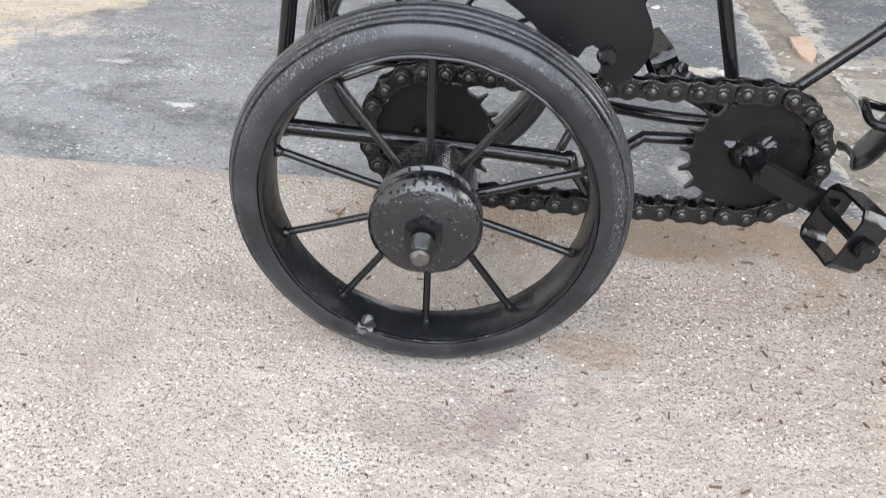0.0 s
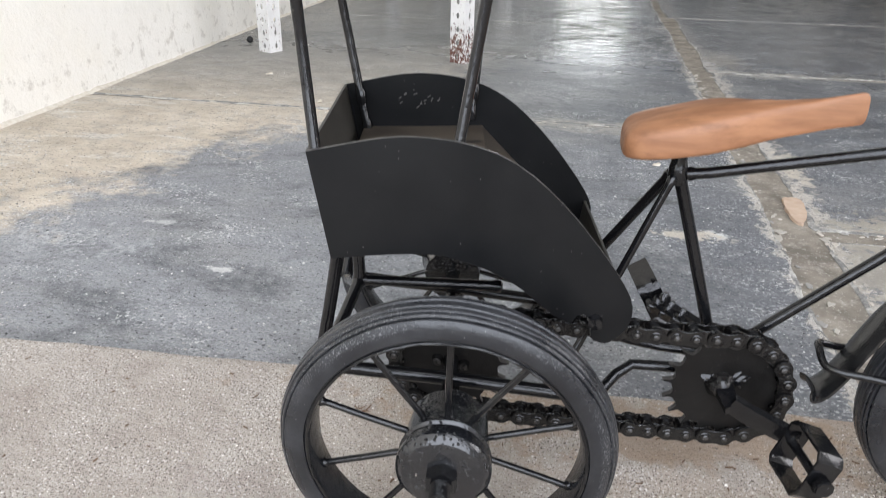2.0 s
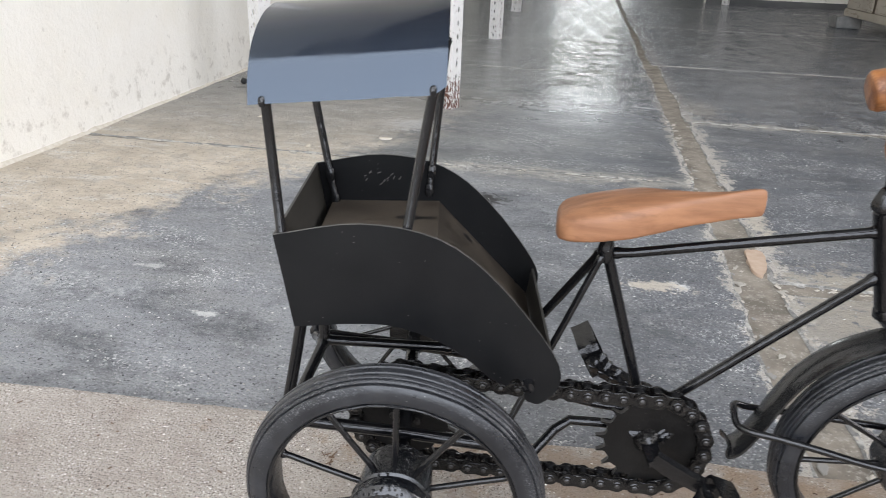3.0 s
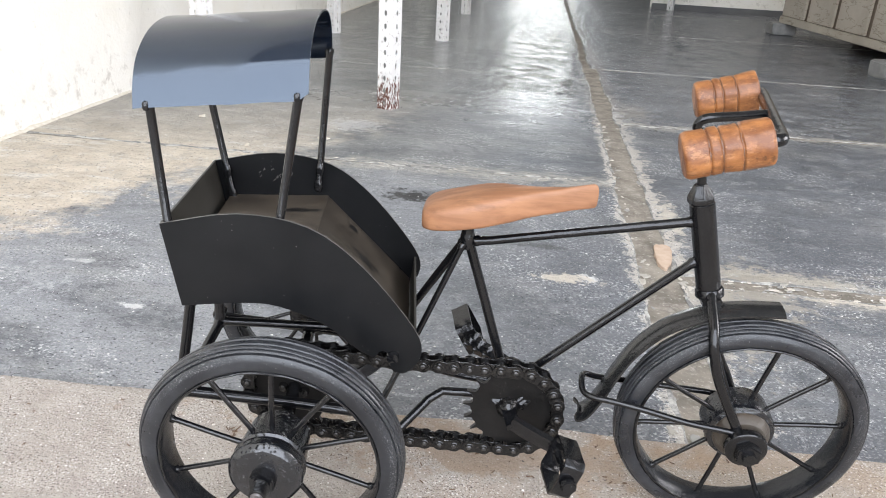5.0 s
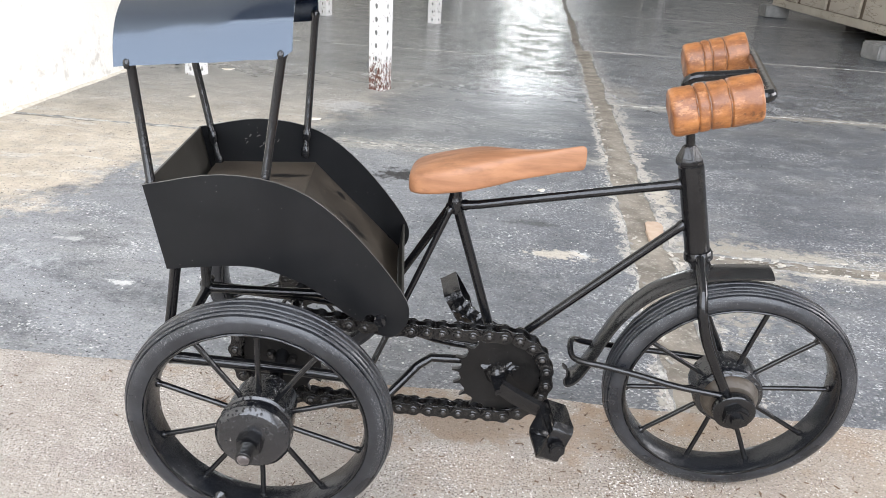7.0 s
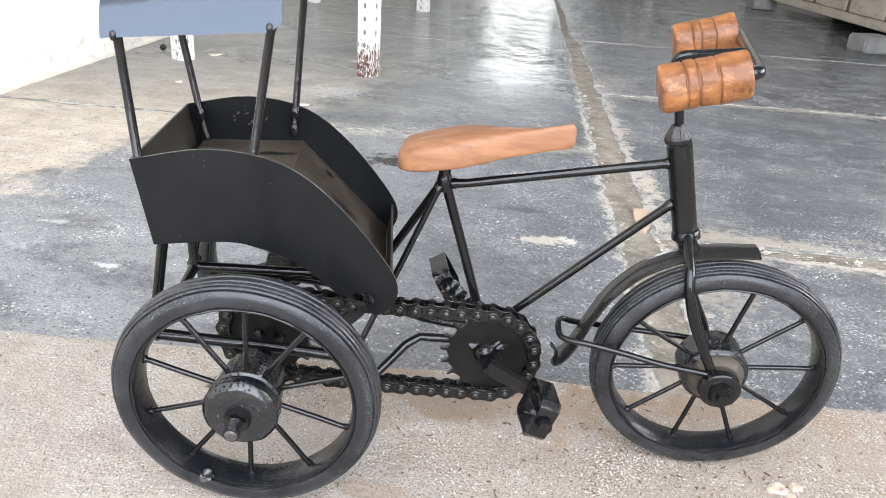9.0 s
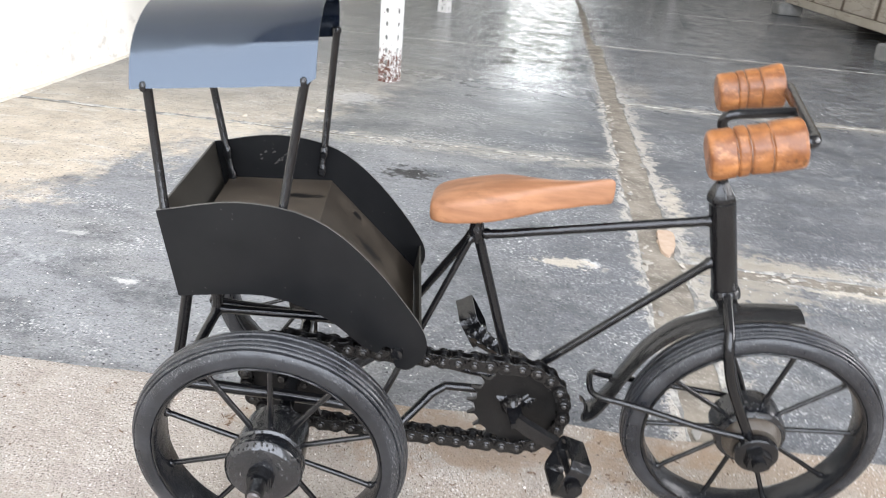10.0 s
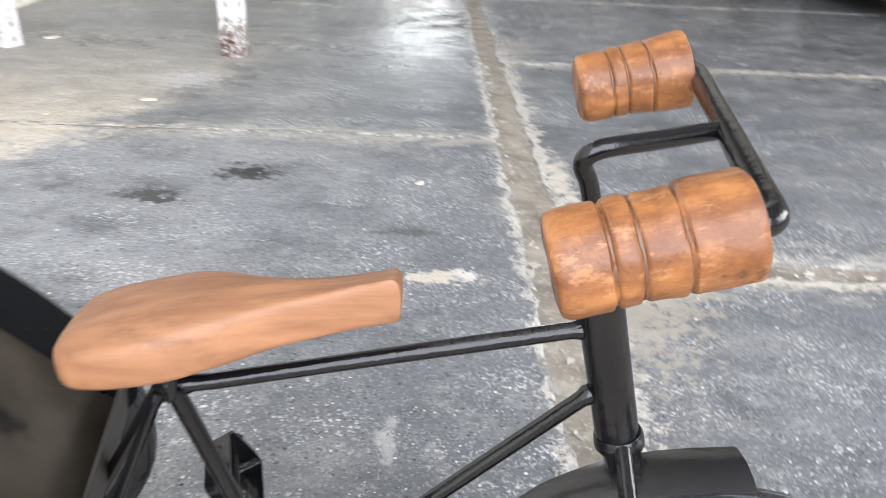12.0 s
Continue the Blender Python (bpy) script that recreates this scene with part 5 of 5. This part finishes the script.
def canopy_mesh():
    """A thin sheet bent over from one side to the other, its edges slightly wavy."""
    section = bend([(0, -0.0562, 0.2552), (0, -0.0528, 0.2670), (0, -0.0440, 0.2785), (0, -0.0285, 0.2868), (0, -0.0050, 0.2915), (0, 0.0180, 0.2915), (0, 0.0420, 0.2868), (0, 0.0570, 0.2765), (0, 0.0620, 0.2580)], 5)
    bm = bmesh.new()
    nx = 16
    layers = []
    for off in (0.0, -0.0011):
        grid = []
        for i in range(nx + 1):
            u = i / nx
            x = -0.0690 + u * 0.0860
            row = []
            for p in section:
                wob = 0.0008 * noise.noise((x * 40, p.y * 40, 2.0))
                inward = Vector((0, 0.004 - p.y, 0.262 - p.z)).normalized()
                brim = max(0.0, (0.262 - p.z) / 0.0068) if p.y < 0 else 0.0
                lift = brim * (0.0007 * noise.noise((x * 75, 4.0, 1.0)) + 0.0030 * max(0.0, (u - 0.93) / 0.07) ** 2)
                c = Vector((x, p.y, p.z + 0.0078 * u + lift)) + inward * (wob - off)
                row.append(bm.verts.new(c))
            grid.append(row)
        layers.append(grid)
    k = len(section)
    for grid in layers:
        for i in range(nx):
            for j in range(k - 1):
                bm.faces.new((grid[i][j], grid[i + 1][j], grid[i + 1][j + 1], grid[i][j + 1]))
    a, b = layers
    for i in range(nx):
        for j in (0, k - 1):
            bm.faces.new((a[i][j], a[i + 1][j], b[i + 1][j], b[i][j]))
    for j in range(k - 1):
        for i in (0, nx):
            bm.faces.new((a[i][j], a[i][j + 1], b[i][j + 1], b[i][j]))
    return bm


part("canopy", canopy_mesh(), CANOPY, trike, "glossy black bent sheet-iron canopy", CARRIAGE)
for base_pt, top_pt in (((-0.0565, -0.0572, 0.1900), (-0.0622, -0.0520, 0.2590)), ((-0.0012, -0.0572, 0.1860), (0.0118, -0.0520, 0.2660)),
                        ((-0.0480, 0.0520, 0.1715), (-0.0640, 0.0560, 0.2620)), ((0.0080, 0.0520, 0.1800), (0.0158, 0.0560, 0.2720))):
    a, b = Vector(base_pt), Vector(top_pt)
    rod("canopy_post", [CARRIAGE @ a, CARRIAGE @ a.lerp(b, 0.5), CARRIAGE @ b], 0.0023, "", 0.0018, sides=12)

# lumps of weld and paint where the posts meet the sheets
post_weld = mesh_from(rough_up(lathe([(-0.0042, 0), (-0.0036, 0.0021), (-0.0012, 0.0029), (0.0016, 0.0027), (0.0038, 0.0020), (0.0044, 0)], 16, "z"), 0.0010, 330), "weld_bead", ENAMEL)
for place in ((-0.0513, 0.0525, 0.1905), (-0.0485, 0.0520, 0.1745), (0.0094, 0.0522, 0.1945), (0.0083, 0.0520, 0.1835)):
    share("weld_bead", post_weld, trike, CARRIAGE @ Matrix.Translation(place))
for place in ((-0.0628, -0.0556, 0.2566), (0.0112, -0.0556, 0.2640)):
    share("weld_bead", post_weld, trike, CARRIAGE @ Matrix.Translation(place) @ Matrix.Scale(0.55, 4))

# axle and under-frame
rod("axle", [cw(0, -0.0800, 0.0712), cw(0, 0, 0.0712), cw(0, 0.0800, 0.0712)], 0.0042, "", 0.0)
for s in (-1, 1):
    rod("side_bar", [cw(-0.0620, s * 0.046, 0.0855), cw(0, s * 0.046, 0.0790), cw(0.0580, s * 0.046, 0.0715)], 0.0034)
    rod("rear_leg", [cw(-0.0500, s * 0.050, 0.1520), cw(-0.0560, s * 0.048, 0.1200), cw(-0.0630, s * 0.046, 0.0850)], 0.0029)
    rod("brace", [cw(-0.0485, 0, 0.1075), cw(-0.0550, s * 0.020, 0.0960), cw(-0.0610, s * 0.044, 0.0855)], 0.0030)
    part("panel_bolt", rough_up(lathe([(-0.0035, 0), (-0.003, 0.0030), (0.0, 0.0038), (0.001, 0)], 12), 0.0007, 300), ENAMEL, near_side if s < 0 else far_side, "", pose(0.0622, -0.0005 if s < 0 else 0.0005, 0.1214))
rod("centre_post", [cw(-0.0500, 0, 0.1730), cw(-0.0492, 0, 0.1400), cw(-0.0485, 0, 0.1070)], 0.0030)
rod("centre_bar", [cw(-0.0485, 0, 0.1075), cw(-0.0200, 0, 0.1068), cw(0.0250, 0, 0.1055)], 0.0028)

# scratches through the paint inside the far panel
for i in range(14):
    a = random.uniform(20, 70)
    sx, sz = random.gauss(-0.0195, 0.0055), random.gauss(0.1900, 0.0022)
    size = random.uniform(0.0005, 0.0013)
    part("scratch", box(-size, size, -0.0002, 0.0002, -0.00025, 0.00025), EDGE, far_side, "", pose(sx, -0.0009, sz, 0, -a, 0), smooth=False)
part("paint_lump", rough_up(lathe([(-0.004, 0), (-0.003, 0.0026), (0.0, 0.0034), (0.003, 0.0026), (0.004, 0)], 12), 0.0010, 320), ENAMEL, trike, "", CARRIAGE @ pose(-0.0600, 0.0500, 0.0880))

# a smear of peach plaster spread over the edge of the channel
smear = []
for k in range(40):
    a = math.tau * k / 40
    swell = 1.0 + 0.28 * noise.noise((2.2 * math.cos(a), 2.2 * math.sin(a), 5.0))
    along_y = 0.046 * math.sin(a) * swell
    smear.append((0.2415 - 0.10 * along_y + (0.0125 - 0.06 * along_y) * math.cos(a) * swell, along_y))
smear_bm = plate(smear, 0.0060, 0.0012)
bmesh.ops.rotate(smear_bm, cent=(0, 0, 0), matrix=Matrix.Rotation(radians(90), 3, "X"), verts=smear_bm.verts)
bmesh.ops.translate(smear_bm, vec=(0, 0.605, FLOOR_Z - 0.0006), verts=smear_bm.verts)
bmesh.ops.recalc_face_normals(smear_bm, faces=smear_bm.faces)
setting("plaster_smear", smear_bm, PEACH, "smooth peach plaster smeared over the floor joint", True)

# ---- small litter ----
ball = new("rubber_ball", mesh_from(rough_up(lathe([(0.0, 0.0)] + [(0.011 - 0.011 * math.cos(math.pi * k / 8), 0.011 * math.sin(math.pi * k / 8)) for k in range(1, 8)] + [(0.022, 0.0)], 18, "z"), 0.0008, 90), "rubber_ball", DEBRIS))
ball.matrix_basis = pose(-0.889, 1.516, FLOOR_Z - 0.0005) @ Matrix.Scale(0.75, 4)
tagged(ball, "small black rubber ball lying by the white wall", "ball")


def flake(x, y, size, turn, seed):
    """A curled scrap of paint or plaster lying on the floor."""
    bm = bmesh.new()
    count = 9
    low, high = [], []
    for k in range(count):
        a = math.tau * k / count
        r = size * (0.7 + 0.5 * noise.noise((math.cos(a) * 2, math.sin(a) * 2, seed)))
        lift = 0.0016 * abs(math.cos(a))
        low.append(bm.verts.new((r * math.cos(a) * 1.8, r * math.sin(a), lift)))
        high.append(bm.verts.new((r * math.cos(a) * 1.7, r * math.sin(a) * 0.92, lift + 0.0022)))
    bm.faces.new(high)
    bm.faces.new(list(reversed(low)))
    for k in range(count):
        bm.faces.new((low[k], low[(k + 1) % count], high[(k + 1) % count], high[k]))
    ob = new("plaster_flake", mesh_from(bm, "plaster_flake", CHIP, False))
    ob.matrix_basis = pose(x, y, FLOOR_Z - 0.0002, 0, 0, turn)
    return tagged(ob, "pale flake of plaster lying on the grey floor", "plaster flake", "flakes on the floor")


for i, (x, y, size) in enumerate(((-0.390, 1.077, 0.011), (-0.744, 1.506, 0.012), (0.079, 0.746, 0.006), (-0.70, 1.18, 0.007), (-0.52, 0.98, 0.006))):
    flake(x, y, size, 25 * i, i * 2.3)
for i, (x, y, size) in enumerate(((0.228, -0.031, 0.0060), (0.241, -0.027, 0.0045), (0.236, -0.036, 0.0035))):
    lump = bmesh.new()
    bmesh.ops.create_icosphere(lump, subdivisions=3, radius=size, matrix=Matrix.Diagonal((1.25, 0.85, 0.42, 1.0)))
    c = new("plaster_crumb", mesh_from(rough_up(rough_up(lump, size * 0.30, 170 + 60 * i), size * 0.16, 900), "plaster_crumb", CRUMB))
    c.matrix_basis = pose(x, y, -0.0005, 0, 0, 40 * i)
    tagged(c, "pale crumb of plaster lying on the sandy slab", "plaster crumb", "crumbs on the slab")


def litter_mesh():
    """Dry bits of leaf and stalk strewn over the slab."""
    bm = bmesh.new()
    for i in range(330):
        x, y = random.uniform(-0.40, 0.38), random.uniform(-0.16, 0.05)
        if i < 190:
            x, y = random.gauss(0.19, 0.09), random.gauss(-0.045, 0.035)
        if y > slab_edge(x) - 0.012:
            continue
        length, wide, a = random.uniform(0.0010, 0.0042), random.uniform(0.0003, 0.0008), random.uniform(0, math.tau)
        m = Matrix.Translation((x, y, 0.0004)) @ Matrix.Rotation(a, 4, "Z") @ Matrix.Diagonal((length, wide, 0.0007, 1.0))
        bmesh.ops.create_cube(bm, size=1.0, matrix=m)
    for k in range(5):
        m = Matrix.Translation((-0.162 + random.uniform(-0.004, 0.004), 0.010 + random.uniform(-0.005, 0.006), 0.001)) @ Matrix.Rotation(k * 1.1, 4, "Z") @ Matrix.Rotation(0.3 * k - 0.5, 4, "Y") @ Matrix.Diagonal((0.0055, 0.0006, 0.0006, 1.0))
        bmesh.ops.create_cube(bm, size=1.0, matrix=m)
    return bm


tagged(new("leaf_litter", mesh_from(litter_mesh(), "leaf_litter", TWIG, False)), "dry brown bits of leaf strewn over the slab", "litter", kind="stuff")


def grain_material(name, a, b, c):
    """Loose grains, each with a tone of its own."""
    n = Nodes(name)
    tone = n.tree.nodes.new("ShaderNodeNewGeometry").outputs["Random Per Island"]
    return n.finish(n.ramp(tone, (0.0, a), (0.36, a), (0.40, b), (0.72, b), (0.76, c)), 0.8, n.bump(n.noise(900, 3), 0.3, 0.0004), spec=0.3)


def grains_mesh(count, place, small, large):
    """Many small angular crumbs, each a squashed, turned octahedron, half sunk in what it lies on."""
    verts, faces = [], []
    for i in range(count):
        x, y, z = place()
        r = small * (large / small) ** (random.random() ** 2.2)
        a = random.uniform(0, math.tau)
        base = len(verts)
        for k in range(5):
            q = a + math.tau * k / 5
            s = r * random.uniform(0.6, 1.1)
            verts.append((x + s * math.cos(q), y + s * math.sin(q) * 0.8, z - 0.0001))
        top = random.uniform(0.3, 0.65)
        verts.append((x + r * random.uniform(-0.3, 0.3), y + r * random.uniform(-0.3, 0.3), z + r * top))
        verts.append((x + r * random.uniform(-0.4, 0.4), y + r * random.uniform(-0.4, 0.4), z + r * top * 0.9))
        for k in range(5):
            faces.append((base + k, base + (k + 1) % 5, base + 5 + (k > 2)))
        faces += [(base + 3, base + 6, base + 5), (base, base + 5, base + 6)]
    me = bpy.data.meshes.new("grains")
    me.from_pydata(verts, [], faces)
    return me


def on_slab():
    while True:
        x, y = random.uniform(-0.46, 0.46), random.uniform(-0.22, 0.09)
        if y < slab_edge(x) - 0.012 and noise.noise((x * 16, y * 16, 7.0)) > random.uniform(-0.6, 0.35):
            return x, y, 0.0


def on_floor():
    while True:
        x, y = random.uniform(-0.95, 1.1), 0.09 + 1.6 * random.random() ** 1.7
        if not 0.19 < x < 0.262 and noise.noise((x * 6, y * 9, 3.0)) > random.uniform(-0.3, 0.45):
            return x, y, FLOOR_Z


def crust_mesh(count, place, small, large):
    """Thin ragged scabs of lime, each a low plate with an uneven outline."""
    verts, faces = [], []
    for i in range(count):
        x, y, turn = place()
        r = small * (large / small) ** (random.random() ** 1.8)
        stretch, high = random.uniform(1.0, 2.6), random.uniform(0.0003, 0.0009)
        base, c, q = len(verts), math.cos(turn), math.sin(turn)
        for level, size in ((-0.0003, 1.0), (high, 0.78)):
            for k in range(11):
                a = math.tau * k / 11
                d = r * size * (0.75 + 0.65 * noise.noise((math.cos(a) * 1.7, math.sin(a) * 1.7, i * 3.1)))
                u, v = d * math.cos(a) * stretch, d * math.sin(a)
                verts.append((x + u * c - v * q, y + u * q + v * c, FLOOR_Z + level))
        faces += [(base + k, base + (k + 1) % 11, base + 11 + (k + 1) % 11, base + 11 + k) for k in range(11)]
        faces.append(tuple(base + 11 + k for k in range(11)))
    me = bpy.data.meshes.new("crust")
    me.from_pydata(verts, [], faces)
    return me


def along_joints():
    u = random.random()
    if u < 0.34:
        return random.uniform(0.27, 1.15), 0.530 + random.gauss(0, 0.014), random.gauss(0, 0.15)
    if u < 0.52:
        return random.uniform(-0.75, 0.18), 0.938 + random.gauss(0, 0.010), random.gauss(0, 0.15)
    edge = 0.203 if random.random() < 0.5 else 0.256
    return edge + random.gauss(0, 0.006), 0.10 + 1.35 * random.random() ** 1.4, math.pi / 2 + random.gauss(0, 0.3)


scabs = crust_mesh(420, along_joints, 0.0018, 0.0066)
scabs.materials.append(grain_material("lime_scabs", (0.40, 0.375, 0.33), (0.52, 0.48, 0.42), (0.30, 0.29, 0.27)))
tagged(new("lime_crust", scabs), "ragged scabs of pale lime along the floor joints", "lime crust", kind="stuff")
sand = grains_mesh(6500, on_slab, 0.00035, 0.0012)
sand.materials.append(grain_material("loose_sand", (0.10, 0.08, 0.07), (0.46, 0.40, 0.33), (0.80, 0.77, 0.72)))
tagged(new("sand_grains", sand), "loose sand grains, dark and pale, over the slab", "sand", kind="stuff")
crumbs = grains_mesh(15000, on_floor, 0.0006, 0.0023)
crumbs.materials.append(grain_material("lime_crumbs", (0.66, 0.66, 0.64), (0.44, 0.43, 0.40), (0.07, 0.072, 0.075)))
tagged(new("floor_grit", crumbs), "pale lime crumbs and dark grit over the grey floor", "grit", kind="stuff")
